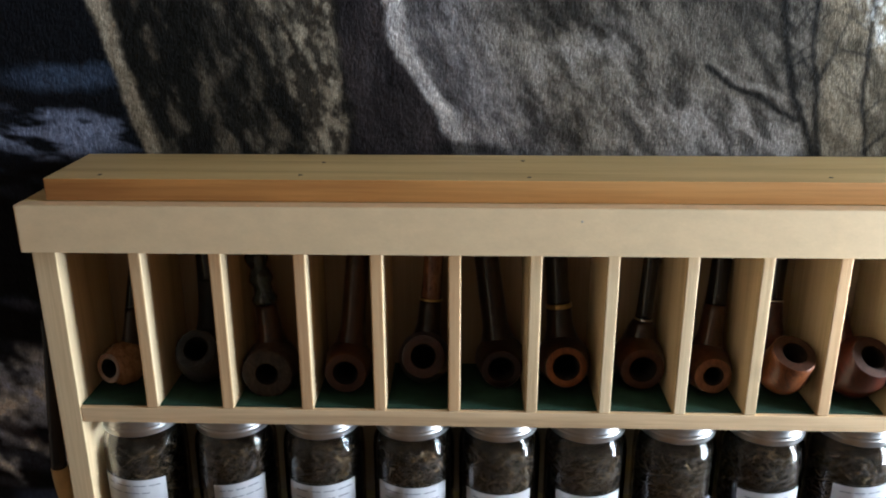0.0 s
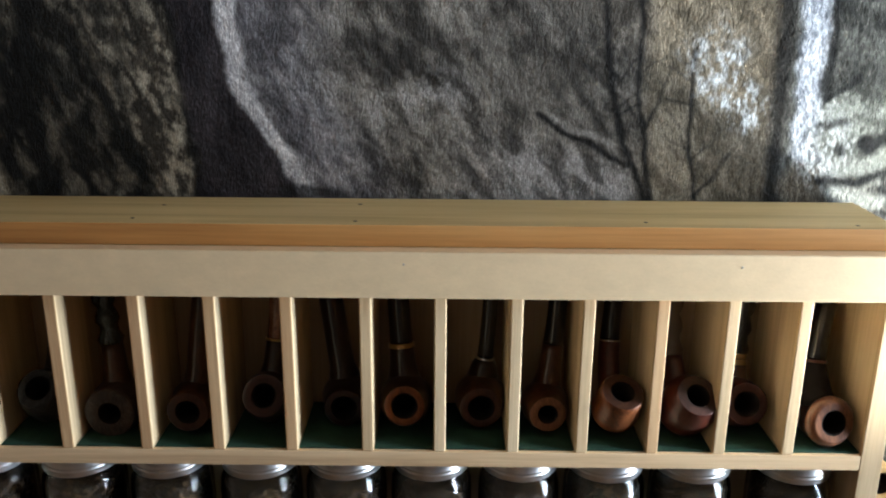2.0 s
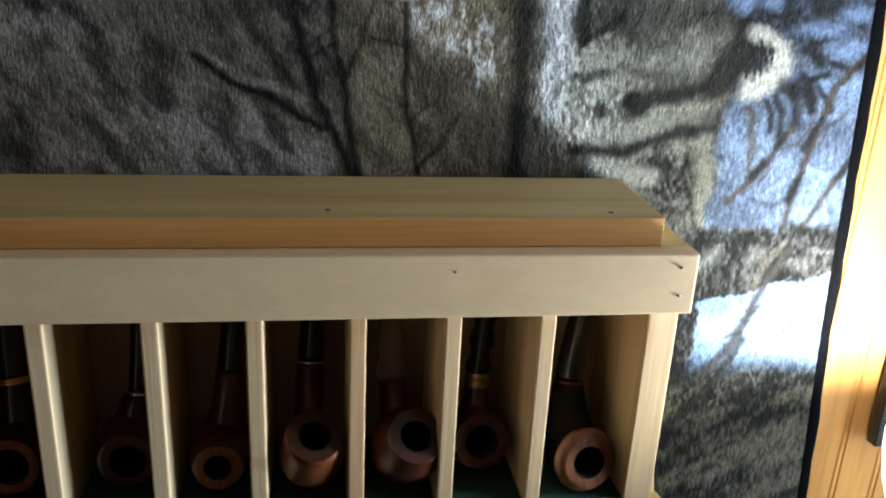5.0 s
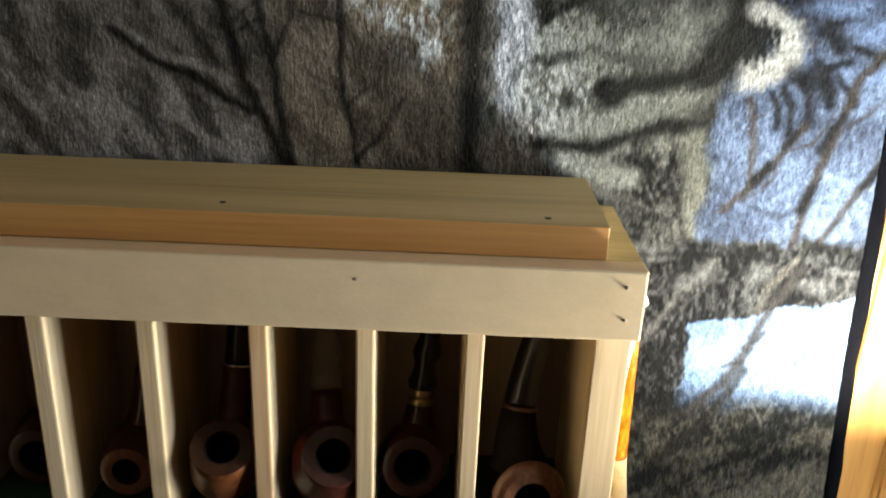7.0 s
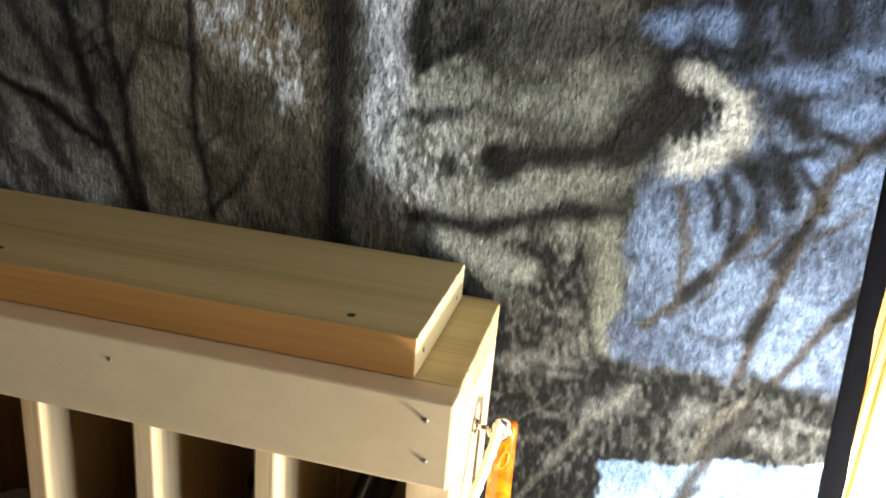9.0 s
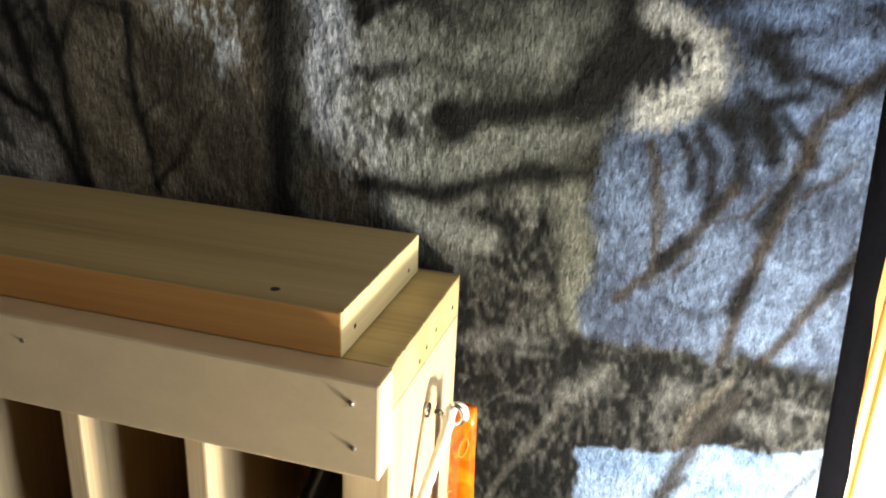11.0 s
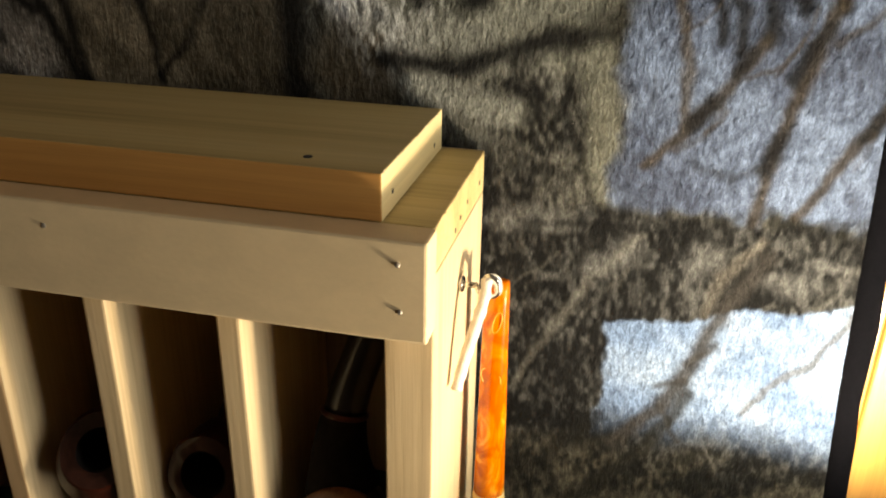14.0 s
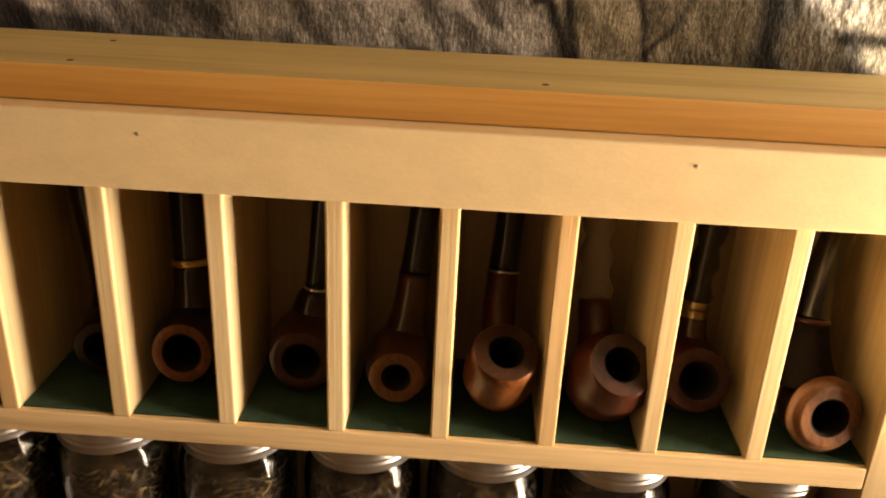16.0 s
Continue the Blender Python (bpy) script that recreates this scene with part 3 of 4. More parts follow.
    # the fade along its bottom paints in the lamp's cut-off line
    snow = step(-0.001, 0.002, X - 0.058 + (tuft - 0.5) * 0.0015) * step(-0.001, 0.002, top - Z) * step(0.0, 0.03, Z + 0.150)
    put(snow, tint(step(0.1, 0.9, 0.9 * cloud(x, z, 0.03, 101, 60, 2.0) + 0.1 * tuft), (0.185, 0.26, 0.385), (0.335, 0.42, 0.535)), 0.97)
    line([(0.126, -0.040), (0.112, -0.068), (0.104, -0.092), (0.092, -0.118), (0.070, -0.150)], 0.0085, (0.050, 0.046, 0.042), 0.9, 0.8)
    for (ax, az), (bx, bz) in (((0.112, -0.088), (0.098, -0.098)), ((0.098, -0.108), (0.086, -0.112)), ((0.088, -0.124), (0.100, -0.142))):
        line([(ax, az), (bx, bz)], 0.0035, (0.05, 0.048, 0.046), 0.7, 0.8)
    line([(0.168, -0.062), (0.152, -0.090), (0.136, -0.108), (0.128, -0.122)], 0.0035, (0.12, 0.12, 0.12), 0.7)
    g = cloud(x, z, 0.014, 103, -62, 3.2)
    grass = step(0.0, 0.03, -0.142 - Z) * step(-0.02, 0.0, X)
    put(grass, tint(step(0.25, 0.85, 0.7 * g + 0.3 * tuft), (0.020, 0.020, 0.017), (0.150, 0.142, 0.110)), 0.95)
    line([(0.10, -0.115), (0.085, -0.15), (0.05, -0.19)], 0.007, (0.03, 0.028, 0.022), 0.8)
    line([(0.06, -0.135), (0.035, -0.165), (0.0, -0.185)], 0.009, (0.02, 0.019, 0.016), 0.7)
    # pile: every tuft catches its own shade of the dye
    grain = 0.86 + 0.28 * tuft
    # dye dimmed towards the lamp side, a painted offset to its strong light
    lamp_balance = 1.72 - 0.78 * step(-0.14, -0.04, x)
    return np.clip((lamp_balance * grain)[..., None] * col ** 1.26, 0, 0.92)


def hem_x(z):
    """The blanket's bound edge hangs slightly askew."""
    return 0.1672 - 0.050 * z + 0.024 * np.maximum(0.0, -z - 0.10)


def blanket():
    us = np.concatenate([np.linspace(0, 0.78, 480, endpoint=False), np.linspace(0.78, 1, 300)])
    zs = np.concatenate([np.linspace(BZ0, -0.17, 130, endpoint=False), np.linspace(-0.17, 0.17, 330, endpoint=False), np.linspace(0.17, BZ1, 50)])
    nx, nz = len(us), len(zs)
    u, z = np.meshgrid(us, zs)
    x = BX0 + u * (hem_x(z) - 0.005 - BX0)
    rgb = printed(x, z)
    y = (cloud(x, z, 0.25, 201, 0, 3.0, 2) - 0.5) * 0.0022 + (cloud(x, z, 0.006, 203, 0, 1.0, 2) - 0.5) * 0.0007
    co = np.stack([x, BLANKET_Y - 0.0012 + y, Z0 + z], -1).reshape(-1, 3)
    i = np.arange(nx * nz).reshape(nz, nx)
    faces = np.stack([i[:-1, :-1], i[:-1, 1:], i[1:, 1:], i[1:, :-1]], -1).reshape(-1, 4)
    me = bpy.data.meshes.new("printed_cloth")
    me.from_pydata(co.tolist(), [], faces.tolist())
    me.polygons.foreach_set("use_smooth", [True] * len(faces))
    dye = me.color_attributes.new("dye", "FLOAT_COLOR", "POINT")
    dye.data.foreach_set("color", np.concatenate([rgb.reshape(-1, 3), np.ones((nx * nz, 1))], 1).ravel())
    m, t, b = nodes_of("plush_print")
    a = t.nodes.new("ShaderNodeVertexColor")
    a.layer_name = "dye"
    v = coords(t, (1, 1, 0.48))
    fine, mid = noise_at(t, v, 1150.0, 3.0, 0.7), noise_at(t, v, 520.0, 3.0, 0.65, 0.3)
    c = mix(t, 1.0, a.outputs["Color"], ramp(t, mid, [(0.30, (0.66, 0.66, 0.66)), (0.70, (1.36, 1.36, 1.36))]), "MULTIPLY")
    c = mix(t, 0.8, c, ramp(t, fine, [(0.30, (0.58, 0.58, 0.58)), (0.70, (1.46, 1.46, 1.46))]), "MULTIPLY")
    t.links.new(c, b.inputs["Base Color"])
    b.inputs["Roughness"].default_value = 0.85
    b.inputs["Sheen Weight"].default_value, b.inputs["Specular IOR Level"].default_value = 0.04, 0.12
    bump(t, b, mid, 0.75, 0.0020)
    me.materials.append(m)
    holder = thing("blanket", (0, 0, 0), "plush blanket printed with a night forest, hung on the wall", "blanket")
    ob = new("printed_cloth", me)
    ob.parent = holder
    part("backing", box(BX0, BX1 - 0.030, BLANKET_Y + 0.0005, WALL_Y, Z0 + BZ0, Z0 + BZ1), HEM, holder)
    bm = bmesh.new()
    heights = [BZ0 + (BZ1 - BZ0) * k / 40 for k in range(41)]
    pts = [(float(hem_x(h)) + 0.0006 * math.sin(k * 0.9), BLANKET_Y + 0.002, Z0 + h) for k, h in enumerate(heights)]
    tube(pts, [0.0068 + 0.0006 * math.sin(k * 2.1) for k in range(41)], 12, [(1.0, 0.5)] * 41, bm)
    part("hem", bm, HEM, holder, "black bound edge of the blanket", True)


blanket()

# ---- pipe rack ----
FL, FR = -0.868, 0.0                       # ends of the front board
FRONT, BACK = 0.0146, 0.1054               # depth of the box behind it
SHELF_TOP, SHELF_LOW = -0.1883, -0.2030
BASE_TOP = -0.3325
IN_L, IN_R = FL + 0.0205, -0.0205
DIVIDERS = (-0.7832, -0.7165, -0.6470, -0.5838, -0.5197, -0.4533, -0.3904, -0.3264, -0.2662, -0.2045, -0.1457, -0.0856)


def rack_box(x0, x1, y0, y1, z0, z1, bevel=0.0008):
    return box(x0, x1, y0, y1, Z0 + z0, Z0 + z1, bevel)


rack = thing("pipe_rack", (0, 0, 0), "home-made pale pine pipe rack with thirteen slots above a jar shelf", "pipe rack")
part("front_board", rack_box(FL, FR, 0, FRONT - 0.0004, -0.0398, 0, 0.0012), FASCIA, rack, "pale smooth front board")
board = box(-0.847, -0.0199, 0.0129, 0.1019, Z0 + 0.0004, Z0 + 0.0186, 0.0007)
bm = board
bm.normal_update()
for f in bm.faces:
    f.material_index = 1 if f.normal.y < -0.5 else 2 if abs(f.normal.x) > 0.5 else 0
part("top_board", bm, (PINE_X, PINE_EDGE, PINE_Y), rack, "pine top board with a warm orange edge")
part("box_top", rack_box(FL + 0.001, FR - 0.001, FRONT, BACK, -0.019, 0), PINE_X, rack)
part("side_panel", rack_box(FL + 0.001, IN_L, FRONT, BACK, BASE_TOP - 0.019, -0.0194), PINE_Z, rack)
part("side_panel", rack_box(IN_R, FR - 0.001, FRONT, BACK, BASE_TOP - 0.019, -0.0194), PINE_Z, rack)
part("shelf", rack_box(IN_L + 0.0003, IN_R - 0.0003, FRONT + 0.0002, BACK - 0.0003, SHELF_LOW, SHELF_TOP), PINE_SHELF, rack)
part("bottom_board", rack_box(IN_L + 0.0003, IN_R - 0.0003, FRONT, BACK - 0.0003, BASE_TOP - 0.019, BASE_TOP), PINE_X, rack)
part("back_panel", rack_box(FL + 0.002, FR - 0.002, BACK + 0.0002, 0.1090, BASE_TOP - 0.019, -0.001, 0), PLY, rack, "thin plywood back")
half = 0.0052
for k, x in enumerate(DIVIDERS):
    ob = part("divider", rack_box(-half, half, FRONT + 0.0006, BACK - 0.0003, SHELF_TOP + 0.0002, -0.0193, 0.0012), (PINE_Z, PINE_EDGE_Z), rack)
    for f in ob.data.polygons:
        f.material_index = 1 if f.normal.y < -0.9 and k in (0, 1, 2, 3, 4, 9) else 0
    ob.matrix_basis = pose(x, 0, 0)
edges = [IN_L] + [v for x in DIVIDERS for v in (x - half, x + half)] + [IN_R]
for a, b in zip(edges[::2], edges[1::2]):
    part("felt_lining", rack_box(a + 0.0006, b - 0.0006, FRONT + 0.004, BACK - 0.001, SHELF_TOP + 0.0003, SHELF_TOP + 0.0014, 0), FELT, rack, "dark green felt on the slot floor")
nail = [(0, 0.0002), (0.0014, 0.0002), (0.0019, 0.0), (0.0019, -0.003), (0, -0.003)]
for x, y in ((-0.8063, 0.0260), (-0.6439, 0.0276), (-0.4604, 0.0237), (-0.2225, 0.0275), (-0.0510, 0.0231), (-0.632, 0.072), (-0.462, 0.080)):
    part("nail", lathe(nail, 10, pose(x, y, Z0 + 0.0187)), STEEL, rack, "dark countersunk nail head")
for x, z, out in ((-0.1492, -0.0104, 0.0003), (-0.0105, -0.0090, 0.0010), (-0.0097, -0.0274, 0.0006), (-0.42, -0.0105, 0.0002)):
    part("nail", lathe([(0, out), (0.0007, out * 0.9), (0.0010, out * 0.5), (0.0008, -0.002), (0, -0.002)], 10, pose(x, -0.0001, Z0 + z, 90)), BRAD, rack)
pit = [(0, 0.0002), (0.0009, 0.0002), (0.0011, 0.0001), (0.0011, -0.0015), (0, -0.0015)]
for x, y, z in ((-0.0010, 0.0950, -0.0115), (-0.0010, 0.0700, -0.0110), (-0.0010, 0.0570, -0.0130), (-0.0010, 0.0480, -0.0150), (-0.0199, 0.0880, 0.0060), (-0.0199, 0.0260, 0.0075)):
    part("nail_hole", lathe(pit, 10, pose(x, y, Z0 + z, 0, 90)), DARKHOLE, rack, "small dark nail hole")


def frayed(points, length, seed):
    """Fine torn fibres that stand off a sawn edge."""
    rnd, bm = random.Random(seed), bmesh.new()
    (ax, ay, az), (bx, by, bz) = points
    for k in range(34):
        t = rnd.random()
        o = Vector((ax + (bx - ax) * t, ay + (by - ay) * t, az + (bz - az) * t))
        d = Vector((rnd.uniform(0.1, 0.9), rnd.uniform(-0.8, 0.8), rnd.uniform(0.2, 1.0))).normalized() * rnd.uniform(0.3, 1.0) * length
        s = Vector((0.0, rnd.uniform(0.0005, 0.0012), 0.0))
        v = [bm.verts.new(q) for q in (o - s - d * 0.2, o + s - d * 0.2, o + d, o - Vector((0.0006, 0, 0.0004)))]
        for f in ((0, 1, 2), (0, 2, 3), (1, 3, 2), (0, 3, 1)):
            bm.faces.new([v[q] for q in f])
    return bm


SPLINTER = plain("torn_pine_fibre", (0.78, 0.66, 0.46), 0.8, 0, 0.1)
part("frayed_edge", frayed(((-0.0199, 0.0135, Z0 + 0.0184), (-0.0199, 0.1015, Z0 + 0.0184)), 0.0014, 3), SPLINTER, rack, "torn fibres along the sawn edge")
part("frayed_edge", frayed(((-0.0010, 0.0150, Z0 - 0.0003), (-0.0010, 0.1050, Z0 - 0.0003)), 0.0013, 5), SPLINTER, rack, "torn fibres along the sawn edge")

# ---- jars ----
SHREDS = []


def shred_mesh():
    """Curled strips of leaf that lie against the inside of the jar's wall."""
    rnd, bm = random.Random(21), bmesh.new()
    for k in range(900):
        h, a = rnd.uniform(0.030, 0.095), rnd.uniform(0, 2 * math.pi)
        slope, length, wide = rnd.uniform(-1.3, 1.3), rnd.uniform(0.003, 0.012), rnd.uniform(0.0003, 0.0011)
        rows = []
        for q in range(4):
            u = (q / 3 - 0.5) * length
            r = (0.0346 if h < 0.085 else 0.0346 - (h - 0.085) * 0.14) - 0.0008 * abs(q - 1.5) * rnd.random()
            aa, hh = a + u * math.cos(slope) / 0.0346, min(h + u * math.sin(slope), 0.0965)
            da, dh = -math.sin(slope) * wide / 0.0346, math.cos(slope) * wide
            rows.append([bm.verts.new(((r + e) * math.cos(aa + s2 * da), (r + e) * math.sin(aa + s2 * da), hh + s2 * dh)) for s2, e in ((-1, 0.0), (1, 0.0003))])
        for p, q in zip(rows, rows[1:]):
            bm.faces.new([p[0], q[0], q[1], p[1]])
    me = bpy.data.meshes.new("shreds")
    bm.to_mesh(me)
    bm.free()
    me.materials.append(SHRED)
    return me


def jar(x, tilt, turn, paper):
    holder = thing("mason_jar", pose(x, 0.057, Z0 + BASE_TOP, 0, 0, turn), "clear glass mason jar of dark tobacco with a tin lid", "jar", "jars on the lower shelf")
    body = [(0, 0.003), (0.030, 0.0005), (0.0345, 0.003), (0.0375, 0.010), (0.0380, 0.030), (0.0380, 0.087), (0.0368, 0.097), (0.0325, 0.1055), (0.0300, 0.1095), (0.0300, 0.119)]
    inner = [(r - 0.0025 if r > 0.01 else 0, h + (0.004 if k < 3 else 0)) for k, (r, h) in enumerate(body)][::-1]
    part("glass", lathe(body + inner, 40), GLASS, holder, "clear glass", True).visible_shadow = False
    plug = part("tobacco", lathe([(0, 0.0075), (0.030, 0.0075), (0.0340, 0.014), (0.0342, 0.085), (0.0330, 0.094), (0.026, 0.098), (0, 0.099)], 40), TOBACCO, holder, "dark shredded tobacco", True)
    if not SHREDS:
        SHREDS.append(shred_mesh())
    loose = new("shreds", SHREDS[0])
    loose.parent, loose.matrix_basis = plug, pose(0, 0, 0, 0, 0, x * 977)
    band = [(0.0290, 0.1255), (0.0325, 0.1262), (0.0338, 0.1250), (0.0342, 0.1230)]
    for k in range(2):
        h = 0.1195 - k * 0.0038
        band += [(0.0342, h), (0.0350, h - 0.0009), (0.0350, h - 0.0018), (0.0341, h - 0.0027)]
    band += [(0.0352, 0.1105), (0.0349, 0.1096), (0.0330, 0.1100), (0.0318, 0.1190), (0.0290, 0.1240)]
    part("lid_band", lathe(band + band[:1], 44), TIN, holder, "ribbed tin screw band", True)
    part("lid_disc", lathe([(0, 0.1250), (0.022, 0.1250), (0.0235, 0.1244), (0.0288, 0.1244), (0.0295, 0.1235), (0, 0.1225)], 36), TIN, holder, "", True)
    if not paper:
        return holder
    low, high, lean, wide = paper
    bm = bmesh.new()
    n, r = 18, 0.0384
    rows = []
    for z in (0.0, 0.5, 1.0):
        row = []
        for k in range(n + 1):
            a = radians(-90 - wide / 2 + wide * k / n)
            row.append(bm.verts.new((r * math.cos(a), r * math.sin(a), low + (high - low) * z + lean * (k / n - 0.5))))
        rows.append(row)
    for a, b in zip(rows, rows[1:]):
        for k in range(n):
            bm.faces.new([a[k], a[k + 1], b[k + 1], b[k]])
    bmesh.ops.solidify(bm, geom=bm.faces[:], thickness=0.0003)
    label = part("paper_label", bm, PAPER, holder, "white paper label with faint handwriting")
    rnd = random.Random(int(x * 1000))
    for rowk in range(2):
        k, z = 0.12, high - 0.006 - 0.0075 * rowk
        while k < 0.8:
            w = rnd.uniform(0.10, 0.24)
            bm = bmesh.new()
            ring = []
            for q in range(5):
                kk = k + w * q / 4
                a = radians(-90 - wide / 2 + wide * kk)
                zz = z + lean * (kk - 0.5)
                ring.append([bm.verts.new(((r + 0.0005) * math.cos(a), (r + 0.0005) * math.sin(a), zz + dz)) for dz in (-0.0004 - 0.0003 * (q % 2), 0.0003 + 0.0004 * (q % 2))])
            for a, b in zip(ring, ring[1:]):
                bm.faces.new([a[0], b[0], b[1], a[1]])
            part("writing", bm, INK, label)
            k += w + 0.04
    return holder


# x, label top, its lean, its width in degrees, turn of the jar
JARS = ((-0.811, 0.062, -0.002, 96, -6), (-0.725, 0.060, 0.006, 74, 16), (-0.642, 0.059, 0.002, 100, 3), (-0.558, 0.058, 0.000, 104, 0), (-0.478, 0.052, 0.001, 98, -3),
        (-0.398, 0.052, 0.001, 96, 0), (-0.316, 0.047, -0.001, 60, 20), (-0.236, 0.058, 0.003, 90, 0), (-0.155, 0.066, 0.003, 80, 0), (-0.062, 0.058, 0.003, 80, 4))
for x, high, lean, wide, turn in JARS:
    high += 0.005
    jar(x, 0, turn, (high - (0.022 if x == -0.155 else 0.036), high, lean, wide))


# ---- pipes in the slots ----
FLOOR = Z0 + SHELF_TOP + 0.0015


def bowl_profile(rim, belly, height, hole, kind):
    """(radius, height) pairs of the outside up to the rim, then down into the chamber."""
    if kind == "billiard":
        out = [(0, 0), (belly * 0.55, 0.0008), (belly * 0.86, 0.006), (belly * 0.98, 0.014), (belly, height * 0.45), (rim * 1.01, height * 0.8), (rim, height - 0.0016), (rim - 0.0012, height)]
    elif kind == "apple":
        out = [(0, 0), (belly * 0.5, 0.0006), (belly * 0.84, 0.005), (belly * 0.99, 0.014), (belly, height * 0.48), (belly * 0.92, height * 0.74), (rim * 1.04, height * 0.93), (rim * 0.98, height), (rim * 0.9, height + 0.0004)]
    elif kind == "pot":
        out = [(0, 0), (belly * 0.6, 0.0006), (belly * 0.92, 0.005), (belly, 0.012), (belly, height * 0.75), (rim * 1.01, height - 0.003), (rim, height - 0.001), (rim - 0.001, height)]
    else:                       # a flared, chamfered rim
        out = [(0, 0), (belly * 0.6, 0.0006), (belly * 0.93, 0.006), (belly, 0.016), (belly * 0.95, height * 0.6), (rim, height - 0.007), (rim * 0.99, height - 0.005), (rim * 0.80, height), (rim * 0.72, height)]
    return out, [(hole + 0.0012, height), (hole, height - 0.001), (hole * 0.97, height * 0.45), (hole * 0.7, 0.011), (0, 0.009)]


def tobacco_pipe(x, z, rim, belly, height, hole, kind, end_x, end_z, woods, stem_mat, label, side=0.0, ring=None, joint=-0.11, thick=0.0072, slim=0.85, rough_rim=False, knobs=False, yaw=0.0, mouth_y=0.036):
    """A pipe standing on its bowl, mouth of the bowl to the front, with its stem up against the back."""
    lift = Z0 + z - FLOOR
    a = min((abs(height * math.sin(q) + belly * 0.95 * math.cos(q) - lift), q) for q in (0.05 + 0.01 * k for k in range(100)))[1]
    axis = Vector((math.sin(radians(yaw)), -math.cos(a), math.sin(a))).normalized()
    mouth = Vector((x, mouth_y, Z0 + z))
    foot = mouth - axis * height
    up = Vector((side, 0.25, 1.0))
    up = (up - axis * up.dot(axis)).normalized()
    m = Matrix((up.cross(axis).cross(axis) * -1, up.cross(axis) * -1, axis)).transposed().to_4x4()
    m.translation = foot
    holder = thing("tobacco_pipe", (0, 0, 0), label, "tobacco pipe", "pipes in the rack")
    bowl_mat, rim_mat, shank_mat = woods
    out, inner = bowl_profile(rim, belly, height, hole, kind)
    lip = 4 if kind == "chamfer" else 2 if kind == "apple" else 1
    bm = lathe(out[:len(out) - lip + 1], 36, m)
    if rough_rim:
        for v in bm.verts:
            n = noise.noise(v.co * 260.0) * 0.0011 + noise.noise(v.co * 620.0) * 0.0006
            v.co += (v.co - (foot + axis * ((v.co - foot).dot(axis)))).normalized() * n
    bowl = part("bowl", bm, bowl_mat, holder, "", True)
    bm = lathe(out[len(out) - lip:] + [(out[-1][0] * 0.6 + inner[0][0] * 0.4, out[-1][1])] + inner[:1], 36, m)
    if rough_rim:
        for v in bm.verts:
            v.co += axis * (noise.noise(v.co * 300.0) * 0.0012)
    part("rim", bm, rim_mat, bowl, "", True)
    part("chamber", lathe(inner, 30, m), CHAR, bowl, "charred inside of the bowl", True)
    start = foot + axis * (height * 0.30) + up * (belly * 0.72)
    end = Vector((end_x, 0.0905, Z0 + end_z))
    reach = (end - start).length
    pts = bezier(start, start + up * reach * 0.38, end - (Vector((end_x - x, 0.01, 0.09))).normalized() * reach * 0.3, end, 20)
    n = min(max(3, min(range(21), key=lambda k: abs(pts[k].z - Z0 - joint))), 17)
    thick *= 1.10
    thin = thick * slim
    rad = [(thick * 1.30 if k == 0 else thick * 1.12 if k == 1 else thick + (thin - thick) * (k - 2) / max(1, n - 2)) if k <= n else thin for k in range(21)]
    part("shank", tube(pts[:n + 1], rad[:n + 1], 18), shank_mat, holder, "", True)
    flat = [(1.0 + 0.25 * max(0, k - n - 3) / 14, 1.0 - 0.5 * max(0, k - n - 3) / 14) for k in range(n, 21)]
    srad = [rad[n] * (0.97 - 0.25 * (k - n) / (20 - n)) for k in range(n, 21)]
    if knobs:
        srad = [r * (1.06 + 0.34 * math.sin((k * 1.9)) + 0.14 * math.sin(k * 4.3)) for k, r in enumerate(srad)]
    stem = part("stem", tube(pts[n:], srad, 14, flat), stem_mat, holder, "", True)
    stem["label"] = "glossy mouthpiece stem"
    if ring:
        mat, count, wide = ring
        for k in range(count):
            p, d = pts[n] + (pts[n] - pts[n - 1]).normalized() * ((k - (count - 1) / 2) * wide * 1.04), (pts[n] - pts[n - 1]).normalized()
            part("band", tube([p - d * wide / 2, p - d * wide * 0.3, p + d * wide * 0.3, p + d * wide / 2], [rad[n] * 1.04, rad[n] * 1.10, rad[n] * 1.10, rad[n] * 1.04], 18), mat, holder, "metal band", True)
    return holder


TAN = briar("tan_briar", (0.10, 0.042, 0.018), (0.33, 0.175, 0.092), 0.22, 0.6)
TAN_RIM = briar("tan_rim", (0.055, 0.020, 0.009), (0.165, 0.070, 0.033), 0.36, 0.22, 170.0)
BROWN = briar("brown_briar", (0.013, 0.005, 0.0022), (0.062, 0.021, 0.008), 0.3, 0.45)
BROWN_RIM = briar("brown_rim", (0.014, 0.0045, 0.0025), (0.050, 0.017, 0.008), 0.36, 0.22, 170.0)
ORANGE = briar("orange_briar", (0.034, 0.009, 0.0025), (0.175, 0.054, 0.014), 0.40, 0.10, 130.0)
RED = briar("red_briar", (0.020, 0.0040, 0.0020), (0.070, 0.014, 0.006), 0.40, 0.12)
RED_RIM = briar("red_rim", (0.014, 0.0045, 0.003), (0.045, 0.016, 0.011), 0.36, 0.22, 170.0)
DARK = briar("dark_briar", (0.005, 0.003, 0.0025), (0.020, 0.008, 0.005), 0.28, 0.4)
SAND = briar("black_sandblast", (0.003, 0.003, 0.004), (0.012, 0.012, 0.014), 0.40, 0.2, 110.0, 1.0)
RUST = briar("rusticated_brown", (0.004, 0.003, 0.002), (0.075, 0.045, 0.032), 0.30, 0.4, 170.0, 1.0)
MARBLE = briar("marbled_green_black", (0.004, 0.006, 0.006), (0.05, 0.075, 0.08), 0.12, 0.7, 120.0)
